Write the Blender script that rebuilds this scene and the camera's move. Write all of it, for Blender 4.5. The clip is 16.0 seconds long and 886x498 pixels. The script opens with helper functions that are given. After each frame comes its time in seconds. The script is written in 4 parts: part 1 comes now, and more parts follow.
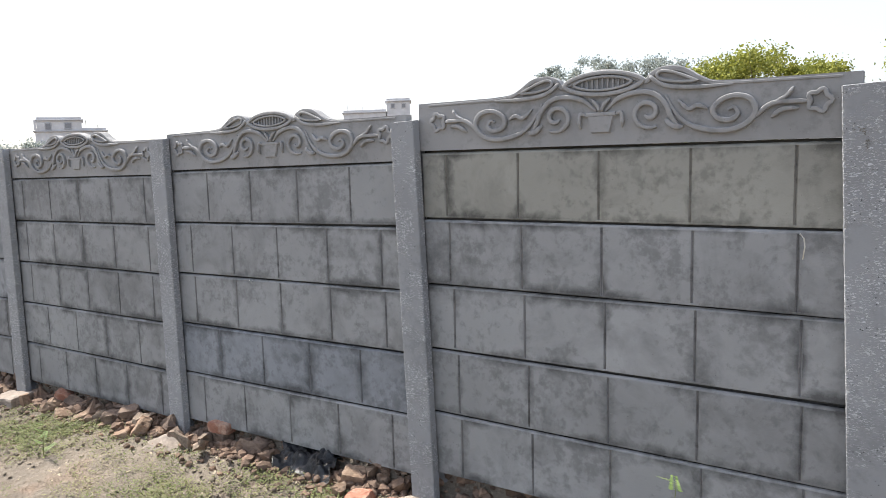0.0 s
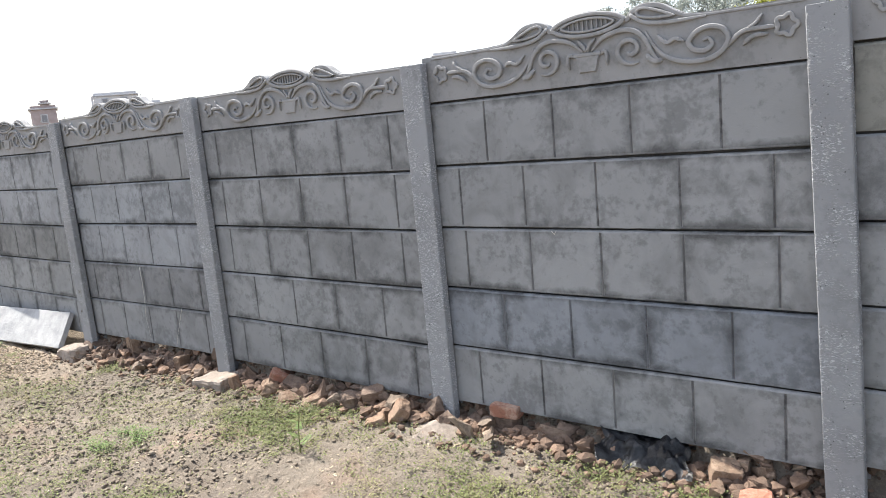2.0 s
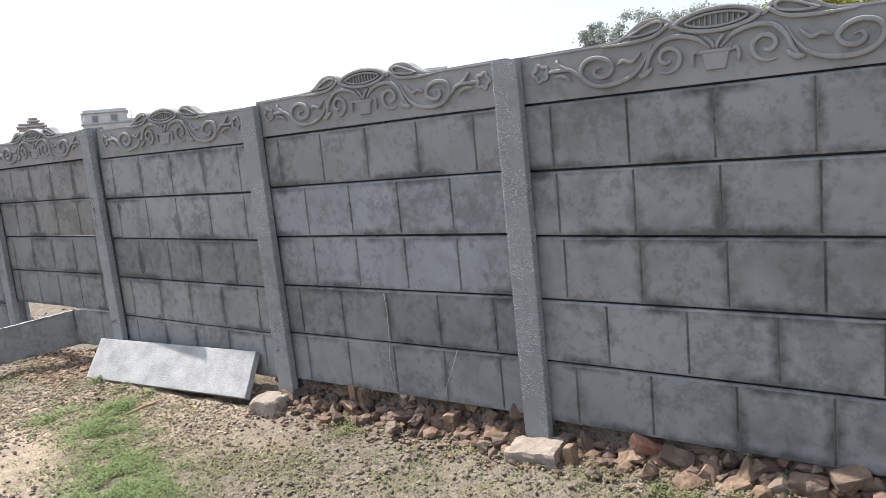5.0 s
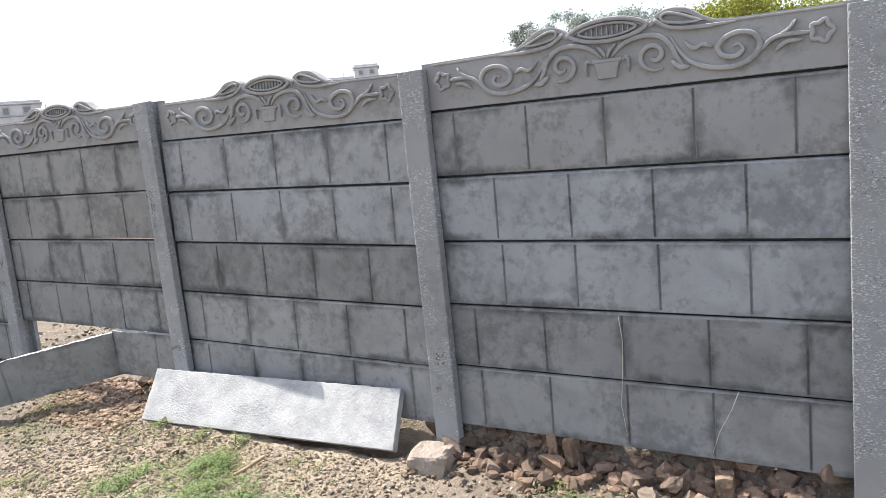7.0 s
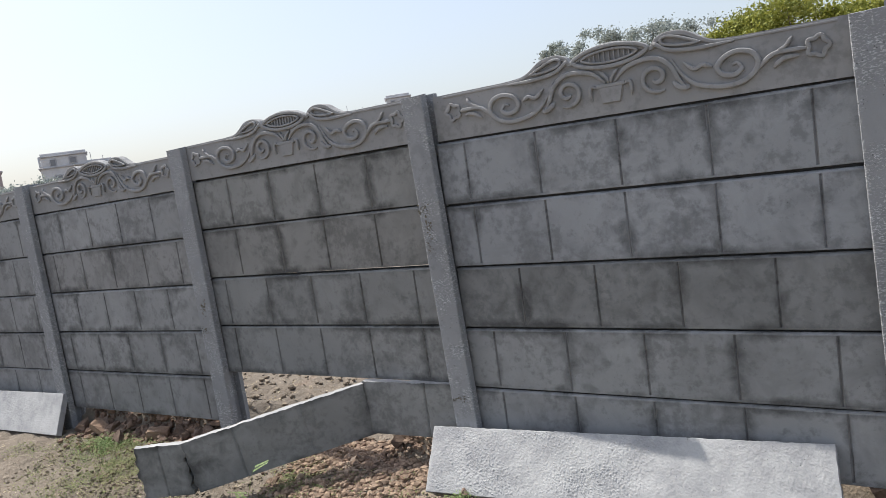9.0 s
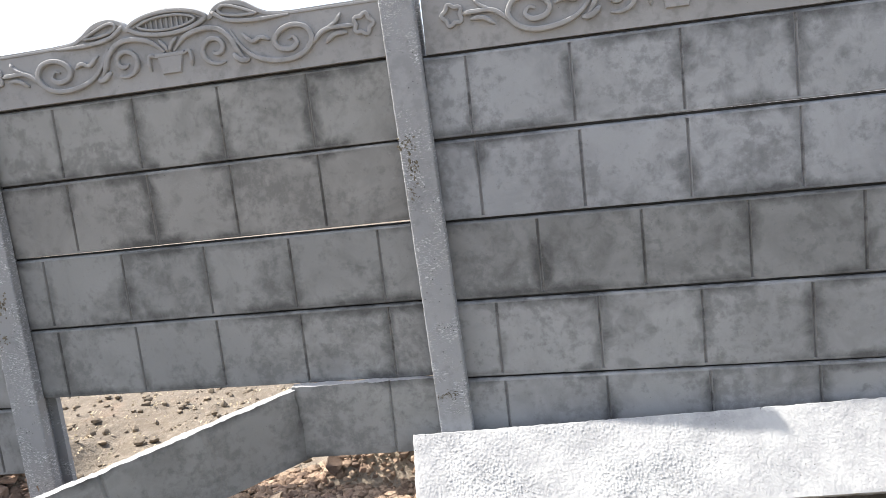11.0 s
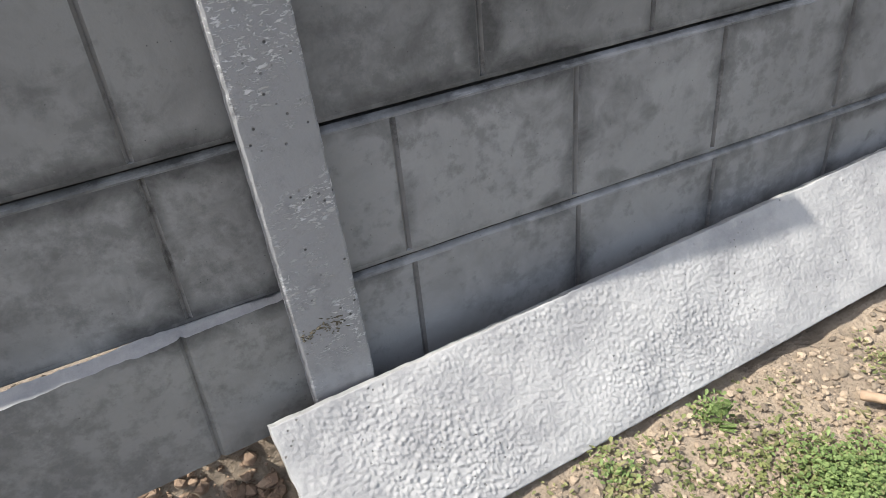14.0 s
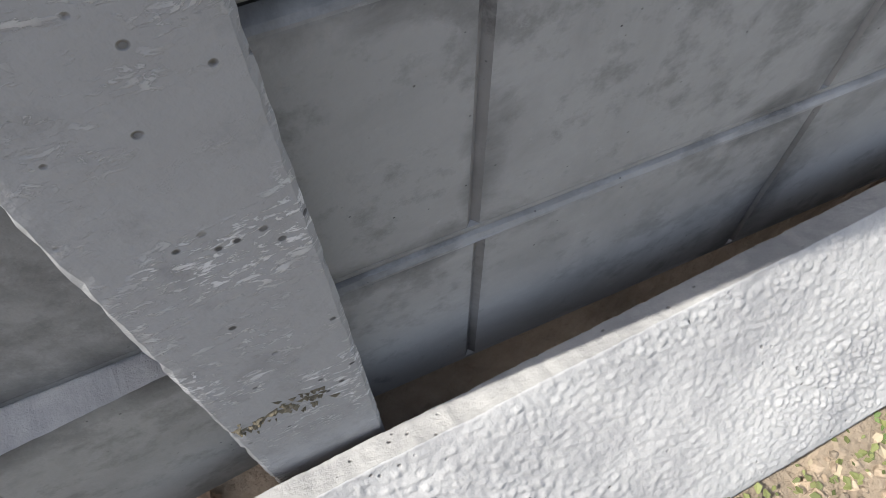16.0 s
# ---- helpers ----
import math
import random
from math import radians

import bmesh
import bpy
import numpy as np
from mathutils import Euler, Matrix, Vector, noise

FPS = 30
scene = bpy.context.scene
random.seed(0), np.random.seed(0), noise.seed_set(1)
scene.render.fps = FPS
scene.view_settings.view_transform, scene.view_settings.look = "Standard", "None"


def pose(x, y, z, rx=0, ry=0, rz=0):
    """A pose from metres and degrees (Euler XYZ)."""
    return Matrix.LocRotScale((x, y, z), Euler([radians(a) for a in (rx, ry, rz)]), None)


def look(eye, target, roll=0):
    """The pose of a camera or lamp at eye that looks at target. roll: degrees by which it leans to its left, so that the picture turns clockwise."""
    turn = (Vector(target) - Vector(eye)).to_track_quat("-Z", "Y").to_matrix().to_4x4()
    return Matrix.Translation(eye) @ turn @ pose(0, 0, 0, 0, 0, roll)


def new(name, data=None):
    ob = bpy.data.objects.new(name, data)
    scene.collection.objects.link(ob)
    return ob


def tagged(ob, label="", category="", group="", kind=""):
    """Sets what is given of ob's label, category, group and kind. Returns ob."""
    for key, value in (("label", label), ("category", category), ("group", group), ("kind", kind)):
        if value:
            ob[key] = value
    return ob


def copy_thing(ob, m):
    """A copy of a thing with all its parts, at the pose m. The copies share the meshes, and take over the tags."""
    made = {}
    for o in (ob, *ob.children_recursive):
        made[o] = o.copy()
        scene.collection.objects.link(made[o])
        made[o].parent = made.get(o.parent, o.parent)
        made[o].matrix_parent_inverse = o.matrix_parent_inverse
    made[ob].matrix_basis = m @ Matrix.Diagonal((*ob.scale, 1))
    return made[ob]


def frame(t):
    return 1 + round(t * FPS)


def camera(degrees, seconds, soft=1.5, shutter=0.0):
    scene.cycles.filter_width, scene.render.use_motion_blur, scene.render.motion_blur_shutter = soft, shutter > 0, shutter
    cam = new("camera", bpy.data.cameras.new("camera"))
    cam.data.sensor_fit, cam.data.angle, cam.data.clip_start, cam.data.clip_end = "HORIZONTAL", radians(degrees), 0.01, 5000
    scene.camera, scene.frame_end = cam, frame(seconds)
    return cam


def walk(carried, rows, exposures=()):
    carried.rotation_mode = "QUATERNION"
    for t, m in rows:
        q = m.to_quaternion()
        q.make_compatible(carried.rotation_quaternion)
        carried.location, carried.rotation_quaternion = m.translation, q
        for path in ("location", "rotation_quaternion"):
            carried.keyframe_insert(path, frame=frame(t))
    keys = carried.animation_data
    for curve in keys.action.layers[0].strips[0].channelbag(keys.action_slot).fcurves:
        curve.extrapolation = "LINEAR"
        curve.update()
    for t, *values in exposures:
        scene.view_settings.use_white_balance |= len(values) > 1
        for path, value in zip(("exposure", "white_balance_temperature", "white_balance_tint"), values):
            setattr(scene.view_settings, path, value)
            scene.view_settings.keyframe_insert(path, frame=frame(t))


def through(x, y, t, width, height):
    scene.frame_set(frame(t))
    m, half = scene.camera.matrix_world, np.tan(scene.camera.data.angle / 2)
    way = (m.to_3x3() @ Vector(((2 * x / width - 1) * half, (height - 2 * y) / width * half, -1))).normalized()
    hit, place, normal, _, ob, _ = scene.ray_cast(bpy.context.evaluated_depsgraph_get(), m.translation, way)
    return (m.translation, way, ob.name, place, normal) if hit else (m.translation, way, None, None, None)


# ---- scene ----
cam = camera(60.6, 16.0, 0.85)
PATH = [
    (0, (0.293, 0.361, 1.558), (-0.837, 1.999, 1.359), -2.3),
    (0.5, (-0.053, 0.375, 1.51), (-1.155, 2.025, 1.26), -0.7),
    (1, (-0.507, 0.361, 1.502), (-1.717, 1.914, 1.146), -3.3),
    (1.5, (-0.903, 0.253, 1.489), (-2.125, 1.805, 1.179), -2.3),
    (2, (-1.295, 0.263, 1.495), (-2.533, 1.804, 1.189), -5.6),
    (2.5, (-1.689, 0.261, 1.497), (-2.987, 1.767, 1.282), -7.6),
    (3, (-2.079, 0.163, 1.511), (-3.362, 1.676, 1.264), -5.8),
    (3.5, (-2.486, 0.187, 1.478), (-3.761, 1.702, 1.196), -6.3),
    (4, (-2.932, 0.144, 1.501), (-4.212, 1.66, 1.252), -7.0),
    (4.2, (-3.116, 0.113, 1.496), (-4.403, 1.622, 1.238), -6.8),
    (6.3, (-4.909, 0.176, 1.535), (-5.93, 1.87, 1.245), -4.8),
    (6.5, (-5.124, 0.199, 1.544), (-6.139, 1.897, 1.249), -4.9),
    (7, (-5.579, 0.171, 1.541), (-6.633, 1.845, 1.248), -5.4),
    (7.5, (-5.986, 0.083, 1.561), (-7.046, 1.753, 1.264), -5.5),
    (8, (-6.476, 0.158, 1.593), (-7.57, 1.815, 1.346), -8.7),
    (8.5, (-6.945, 0.136, 1.576), (-8.089, 1.763, 1.362), -8.8),
    (10.8, (-8.801, 0.381, 1.366), (-9.407, 2.27, 1.107), -9.6),
    (11, (-8.95, 0.426, 1.334), (-9.329, 2.372, 1.067), -7.2),
    (11.5, (-9.26, 0.553, 1.368), (-9.155, 2.51, 0.969), -6.3),
    (12, (-9.434, 0.851, 1.311), (-9.111, 2.76, 0.808), -7.4),
    (12.5, (-9.545, 1.174, 1.386), (-9.156, 3.026, 0.739), -7.5),
    (13, (-9.717, 1.495, 1.336), (-9.123, 3.236, 0.55), -7.2),
    (13.5, (-9.76, 1.75, 1.316), (-9.101, 3.308, 0.248), -7.3),
    (14, (-9.739, 2.105, 1.256), (-9.108, 3.641, 0.141), -6.9),
    (14.5, (-9.712, 2.45, 1.202), (-8.969, 3.767, -0.107), -0.9),
    (15, (-9.667, 2.726, 1.263), (-8.823, 3.806, -0.193), 2.8),
    (15.5, (-9.545, 2.86, 1.216), (-8.767, 3.896, -0.308), 1.1),
    (16, (-9.491, 2.965, 1.010), (-9.108, 3.867, -0.734), -1.7),
]
EXPOSURES = [(0.0, 1.03, 6500, 10), (0.5, 1.27, 6500, 10), (1.0, 1.37, 6500, 10), (1.5, 1.29, 6500, 10), (2.0, 1.17, 6450, 10), (2.5, 0.49, 6380, 10), (3.0, 0.97, 6450, 10), (3.5, 0.98, 6450, 10), (4.0, 0.65, 6400, 10), (6.5, 1.22, 6420, 10), (7.0, 1.12, 6420, 10), (7.5, 1.02, 6420, 10), (8.0, 0.42, 6350, 10), (8.5, 0.33, 6350, 10), (11.0, 1.24, 6500, 10), (11.5, 1.17, 6500, 10), (12.0, 1.14, 6500, 10), (12.5, 1.17, 6500, 10), (13.0, 0.95, 6500, 10), (13.5, 0.77, 6500, 10), (14.0, 0.75, 6500, 10), (14.5, 0.73, 6500, 10), (15.0, 0.92, 6500, 10), (15.5, 0.97, 6500, 10), (16.0, 0.77, 6500, 10)]
walk(cam, [(t, look(eye, target, roll)) for t, eye, target, roll in PATH], EXPOSURES)

# ---------------------------------------------------------------- light
world = bpy.data.worlds.new("sky")
scene.world = world
world.use_nodes = True
wn = world.node_tree
wn.nodes.clear()
sky = wn.nodes.new("ShaderNodeTexSky")
sky.sky_type = "NISHITA"
sky.sun_disc = False
SUN_FROM = Vector((-0.684, 0.026, 1.0)).normalized()
sky.sun_elevation = math.asin(SUN_FROM.z)
sky.sun_rotation = math.atan2(SUN_FROM.x, SUN_FROM.y)
sky.air_density, sky.dust_density, sky.ozone_density = 1.1, 3.4, 2.0
back = wn.nodes.new("ShaderNodeBackground")
back.inputs["Strength"].default_value = 0.15
wout = wn.nodes.new("ShaderNodeOutputWorld")
haze = wn.nodes.new("ShaderNodeMix")
haze.data_type = "RGBA"
haze.inputs["Factor"].default_value = 0.42
tints = [i for i in haze.inputs if i.type == "RGBA"]
wn.links.new(sky.outputs["Color"], tints[0])
tints[1].default_value = (4.1, 4.2, 4.5, 1.0)
wn.links.new([o for o in haze.outputs if o.type == "RGBA"][0], back.inputs["Color"])
wn.links.new(back.outputs["Background"], wout.inputs["Surface"])

sun = new("sun", bpy.data.lights.new("sun", "SUN"))
sun.data.energy, sun.data.angle, sun.data.color = 4.3, radians(0.6), (1.0, 0.95, 0.87)
sun.matrix_world = look(SUN_FROM * 50, (0, 0, 0))


# ---------------------------------------------------------------- materials
class Mat:
    """A small node-tree writer."""

    def __init__(self, name, rough=0.85, metal=0.0):
        self.m = bpy.data.materials.new(name)
        self.m.use_nodes = True
        self.t = self.m.node_tree
        self.b = self.t.nodes["Principled BSDF"]
        self.b.inputs["Roughness"].default_value = rough
        self.b.inputs["Metallic"].default_value = metal
        self.pos = self.add("ShaderNodeNewGeometry").outputs["Position"]

    def add(self, kind, **ins):
        n = self.t.nodes.new(kind)
        for k, v in ins.items():
            self.put(n.inputs[k.replace("_", " ")], v)
        return n

    def put(self, sock, v):
        if isinstance(v, bpy.types.NodeSocket):
            self.t.links.new(v, sock)
        else:
            sock.default_value = v

    def noise(self, scale, detail=4.0, rough=0.6, at=None, distort=0.0):
        return self.add("ShaderNodeTexNoise", Vector=at or self.pos, Scale=scale, Detail=detail, Roughness=rough, Distortion=distort).outputs["Fac"]

    def cells(self, scale, feature="F1", at=None):
        n = self.add("ShaderNodeTexVoronoi", Vector=at or self.pos, Scale=scale)
        n.feature = feature
        return n.outputs["Distance"]

    def stretch(self, scale, at=None):
        n = self.add("ShaderNodeVectorMath")
        n.operation = "MULTIPLY"
        self.put(n.inputs[0], at or self.pos)
        n.inputs[1].default_value = scale
        return n.outputs["Vector"]

    def ramp(self, fac, lo, hi, a=0.0, b=1.0):
        return self.add("ShaderNodeMapRange", Value=fac, From_Min=lo, From_Max=hi, To_Min=a, To_Max=b).outputs["Result"]

    def mix(self, fac, a, b, how="MIX"):
        n = self.t.nodes.new("ShaderNodeMix")
        n.data_type, n.blend_type = "RGBA", how
        self.put(n.inputs["Factor"], fac)
        for s, v in zip([i for i in n.inputs if i.type == "RGBA"], (a, b)):
            self.put(s, (*v, 1.0) if isinstance(v, tuple) and len(v) == 3 else v)
        return [o for o in n.outputs if o.type == "RGBA"][0]

    def math(self, op, a, b=0.0):
        n = self.t.nodes.new("ShaderNodeMath")
        n.operation = op
        self.put(n.inputs[0], a)
        self.put(n.inputs[1], b)
        return n.outputs["Value"]

    def random(self):
        return self.add("ShaderNodeObjectInfo").outputs["Random"]

    def island(self):
        return self.add("ShaderNodeNewGeometry").outputs["Random Per Island"]

    def colour(self, c):
        self.put(self.b.inputs["Base Color"], (*c, 1.0) if isinstance(c, tuple) else c)
        return self

    def bump(self, height, strength=0.5, distance=0.01, after=None):
        n = self.add("ShaderNodeBump", Height=height, Strength=strength, Distance=distance)
        if after:
            self.put(n.inputs["Normal"], after)
        self.put(self.b.inputs["Normal"], n.outputs["Normal"])
        return n.outputs["Normal"]


def concrete(name, base, dirt, stain, pits, grain, rough=0.88, streak=0.3, creep=0.0, scratch=0.0):
    """Cast grey concrete with cloudy tone, smoky damp stains, air holes, scuffs and grain."""
    m = Mat(name, rough)
    cloud = m.noise(2.3, 4, 0.5)
    tone = m.mix(m.ramp(cloud, 0.3, 0.7), tuple(v * 0.86 for v in base), tuple(v * 1.12 for v in base))
    tone = m.mix(m.ramp(m.random(), 0, 1, 0.0, 0.16), tone, tuple(v * 0.62 for v in base))
    # broad smoky stains
    smoke = m.math("ADD", m.noise(4.6, 7, 0.62, distort=0.5), m.math("MULTIPLY", m.noise(1.4, 3), 0.6))
    tone = m.mix(m.ramp(smoke, 0.76, 1.08, 0.0, stain), tone, dirt)
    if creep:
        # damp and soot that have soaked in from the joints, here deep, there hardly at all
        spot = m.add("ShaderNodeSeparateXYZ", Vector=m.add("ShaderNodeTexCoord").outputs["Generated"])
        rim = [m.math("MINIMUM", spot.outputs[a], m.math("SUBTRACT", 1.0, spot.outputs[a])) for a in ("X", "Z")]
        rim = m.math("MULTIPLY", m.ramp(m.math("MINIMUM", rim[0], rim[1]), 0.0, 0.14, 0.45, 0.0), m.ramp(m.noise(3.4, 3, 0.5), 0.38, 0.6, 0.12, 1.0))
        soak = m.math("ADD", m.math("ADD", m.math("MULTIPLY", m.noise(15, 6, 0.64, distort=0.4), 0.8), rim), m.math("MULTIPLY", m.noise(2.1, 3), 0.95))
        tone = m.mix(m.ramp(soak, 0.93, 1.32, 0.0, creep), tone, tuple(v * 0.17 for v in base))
    patch = m.math("ADD", m.noise(24, 8, 0.75), m.math("MULTIPLY", m.noise(3.0, 4, 0.65), 0.9))
    tone = m.mix(m.ramp(patch, 0.97, 1.14, 0.0, stain), tone, tuple(v * 0.4 for v in base))
    drip = m.noise(7.0, 6, 0.7, at=m.stretch((1.0, 1.0, 0.2)))
    tone = m.mix(m.ramp(drip, 0.58, 0.78, 0.0, 0.22), tone, dirt)
    lime = m.noise(26, 6, 0.8, at=m.stretch((1.0, 1.0, 1.6)))
    tone = m.mix(m.ramp(lime, 0.63, 0.71, 0.0, streak), tone, tuple(min(1, v * 1.5) for v in base))
    nick = m.math("MULTIPLY", m.ramp(m.noise(80, 5, 0.72, at=m.stretch((1.0, 1.0, 2.2)), distort=0.6), 0.54, 0.575), m.ramp(m.noise(5.5, 4, 0.6), 0.42, 0.53))
    if scratch:
        tone = m.mix(m.math("MULTIPLY", nick, scratch), tone, (0.66, 0.67, 0.69))
    # pale scuffs and a lighter broken tone on upward faces
    face = m.add("ShaderNodeSeparateXYZ", Vector=m.add("ShaderNodeNewGeometry").outputs["True Normal"])
    ledge = m.math("MULTIPLY", m.ramp(face.outputs["Z"], 0.45, 0.8), m.ramp(m.noise(17, 6, 0.7, at=m.stretch((0.5, 1.0, 1.0))), 0.48, 0.66, 0.0, 0.7))
    tone = m.mix(ledge, tone, tuple(min(1, v * 1.4) for v in base))
    fine = m.noise(130, 3, 0.7)
    tone = m.mix(m.ramp(fine, 0.35, 0.65, 0.0, 0.14), tone, tuple(v * 0.75 for v in base))
    hole = m.math("MULTIPLY", m.ramp(m.cells(58), pits * 0.6, pits, 1.0, 0.0), m.ramp(m.noise(11, 3), 0.48, 0.56))
    tone = m.mix(hole, tone, tuple(v * 0.2 for v in base))
    tone = m.mix(1.0, tone, m.add("ShaderNodeObjectInfo").outputs["Color"], "MULTIPLY")
    m.colour(tone)
    a = m.bump(m.math("SUBTRACT", m.math("ADD", m.math("MULTIPLY", m.noise(28, 6, 0.6), 0.35), m.math("ADD", m.math("MULTIPLY", m.ramp(lime, 0.6, 0.72), streak * 0.4), m.math("MULTIPLY", nick, scratch))), hole), grain, 0.008)
    m.bump(m.noise(220, 2), 0.2, 0.002, a)
    m.put(m.b.inputs["Roughness"], m.ramp(cloud, 0.2, 0.8, rough - 0.12, rough + 0.06))
    return m.m


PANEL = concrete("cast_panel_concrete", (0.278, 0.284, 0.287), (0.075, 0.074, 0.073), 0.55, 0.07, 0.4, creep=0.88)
# Darker concrete tones for the slots between panels and the block grooves.
JOINT = concrete("dark_joint_concrete", (0.06, 0.058, 0.056), (0.03, 0.029, 0.028), 0.6, 0.07, 0.45)
GROOVE = concrete("dark_groove_concrete", (0.20, 0.20, 0.20), (0.04, 0.039, 0.038), 0.95, 0.07, 0.3)
POST = concrete("post_concrete", (0.268, 0.276, 0.286), (0.16, 0.16, 0.155), 0.3, 0.17, 0.6, 0.85, 0.3, scratch=0.75)
ORNAMENT = concrete("ornament_concrete", (0.28, 0.28, 0.279), (0.10, 0.10, 0.097), 0.4, 0.08, 0.35)

m = Mat("rough_slab_concrete", 0.9)
tone = m.mix(m.ramp(m.noise(7, 6, 0.7), 0.36, 0.64), (0.29, 0.293, 0.298), (0.42, 0.421, 0.418))
tone = m.mix(m.ramp(m.noise(23, 5, 0.7), 0.55, 0.72, 0, 0.55), tone, (0.475, 0.473, 0.465))
pit = m.math("MULTIPLY", m.ramp(m.cells(52), 0.05, 0.15, 1.0, 0.0), m.ramp(m.noise(9, 2), 0.5, 0.58))
tone = m.mix(pit, tone, (0.16, 0.155, 0.15))
m.colour(tone)
a = m.bump(m.noise(60, 5, 0.7), 0.5, 0.006)
m.bump(pit, 0.6, -0.006, a)
SLAB = m.m

m = Mat("dry_soil", 0.95)
tone = m.mix(m.ramp(m.noise(0.55, 4, 0.6), 0.38, 0.62), (0.15, 0.125, 0.099), (0.225, 0.191, 0.15))
# lighter subsoil thrown up beside the spare slab
here = m.add("ShaderNodeSeparateXYZ", Vector=m.pos).outputs["X"]
dug = m.math("MULTIPLY", m.ramp(here, -10.6, -9.4), m.ramp(here, -8.2, -6.9, 1.0, 0.0))
tone = m.mix(m.math("MULTIPLY", dug, m.ramp(m.noise(2.2, 4), 0.3, 0.6, 0.7, 1.0)), tone, (0.41, 0.33, 0.245))
tone = m.mix(m.ramp(m.noise(5, 6, 0.7), 0.44, 0.68, 0, 0.7), tone, (0.155, 0.125, 0.095))
tone = m.mix(m.ramp(m.noise(31, 5, 0.75), 0.52, 0.7, 0, 0.6), tone, (0.40, 0.335, 0.26))
tone = m.mix(m.ramp(m.noise(1.7, 3), 0.58, 0.7, 0, 0.35), tone, (0.33, 0.22, 0.155))
m.colour(tone)
a = m.bump(m.noise(24, 8, 0.75), 0.9, 0.022)
m.bump(m.cells(70), 0.5, 0.008, a)
SOIL = m.m


def crumb(name, low, high):
    m = Mat(name, 0.95)
    tone = m.mix(m.island(), low, high)
    tone = m.mix(m.ramp(m.noise(60, 5, 0.7), 0.4, 0.7, 0, 0.6), tone, tuple(v * 0.6 for v in low))
    m.colour(tone)
    m.bump(m.noise(90, 5, 0.7), 0.7, 0.006)
    return m.m


CLOD = crumb("soil_clods", (0.17, 0.138, 0.105), (0.30, 0.25, 0.19))
GRAVEL = crumb("tan_gravel", (0.30, 0.235, 0.17), (0.48, 0.39, 0.29))
SPOIL = crumb("fresh_spoil", (0.17, 0.115, 0.08), (0.42, 0.31, 0.22))
STONE = crumb("broken_stone", (0.15, 0.118, 0.093), (0.33, 0.255, 0.19))
RUBBLE = crumb("brick_rubble", (0.11, 0.075, 0.055), (0.30, 0.20, 0.14))


def fired(name, base, pale):
    m = Mat(name, 0.92)
    tone = m.mix(m.ramp(m.random(), 0, 1), tuple(v * 0.7 for v in base), tuple(v * 1.2 for v in base))
    tone = m.mix(m.ramp(m.noise(13, 6, 0.7), 0.45, 0.66), tone, pale)
    tone = m.mix(m.ramp(m.noise(70, 4, 0.7), 0.5, 0.75, 0, 0.7), tone, tuple(v * 0.5 for v in base))
    m.colour(tone)
    m.bump(m.noise(45, 7, 0.72), 0.8, 0.01)
    return m.m


BRICK_RED = fired("red_brick", (0.35, 0.16, 0.105), (0.44, 0.31, 0.235))
BRICK_TAN = fired("weathered_brick", (0.23, 0.15, 0.10), (0.31, 0.23, 0.165))
BRICK_GREY = fired("sooty_brick", (0.15, 0.105, 0.08), (0.24, 0.175, 0.13))
MORTAR = fired("footing_mortar", (0.29, 0.242, 0.20), (0.38, 0.325, 0.275))

m = Mat("black_plastic", 0.32)
m.colour(m.mix(m.ramp(m.noise(20, 4), 0.45, 0.7), (0.012, 0.013, 0.016), (0.07, 0.075, 0.085)))
m.bump(m.noise(38, 5, 0.6), 0.6, 0.01)
PLASTIC = m.m


def leafy(name, dark, light, dry=None, amount=0.0, through=0.25):
    m = Mat(name, 0.7)
    tone = m.mix(m.island(), dark, light)
    if dry:
        tone = m.mix(m.ramp(m.noise(3.1, 4), 0.5, 0.62, 0, amount), tone, dry)
    m.colour(tone)
    sheer = m.add("ShaderNodeBsdfTranslucent")
    m.put(sheer.inputs["Color"], tone)
    blend = m.add("ShaderNodeMixShader", Fac=through)
    m.put(blend.inputs[1], m.b.outputs["BSDF"])
    m.put(blend.inputs[2], sheer.outputs["BSDF"])
    m.put(m.t.nodes["Material Output"].inputs["Surface"], blend.outputs["Shader"])
    return m.m


GRASS = leafy("ground_weeds", (0.10, 0.122, 0.042), (0.225, 0.245, 0.09), (0.33, 0.29, 0.16), 0.6)
LUSH = leafy("fresh_weeds", (0.10, 0.16, 0.045), (0.24, 0.32, 0.115))
STRAW = leafy("dry_straw", (0.30, 0.245, 0.16), (0.46, 0.39, 0.28), None, 0, 0.15)
# Distance haze is mixed into this pale grey-green leaf colour.
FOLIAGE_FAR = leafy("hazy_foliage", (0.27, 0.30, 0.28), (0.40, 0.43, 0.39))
FOLIAGE_GOLD = leafy("yellow_green_foliage", (0.16, 0.19, 0.035), (0.36, 0.36, 0.07))


def plain(name, c, rough=0.8, spread=0.25, scale=3.0):
    m = Mat(name, rough)
    m.colour(m.mix(m.ramp(m.noise(scale, 5), 0.3, 0.7), tuple(v * (1 - spread) for v in c), tuple(min(1, v * (1 + spread)) for v in c)))
    m.bump(m.noise(scale * 12, 4), 0.3, 0.01)
    return m.m


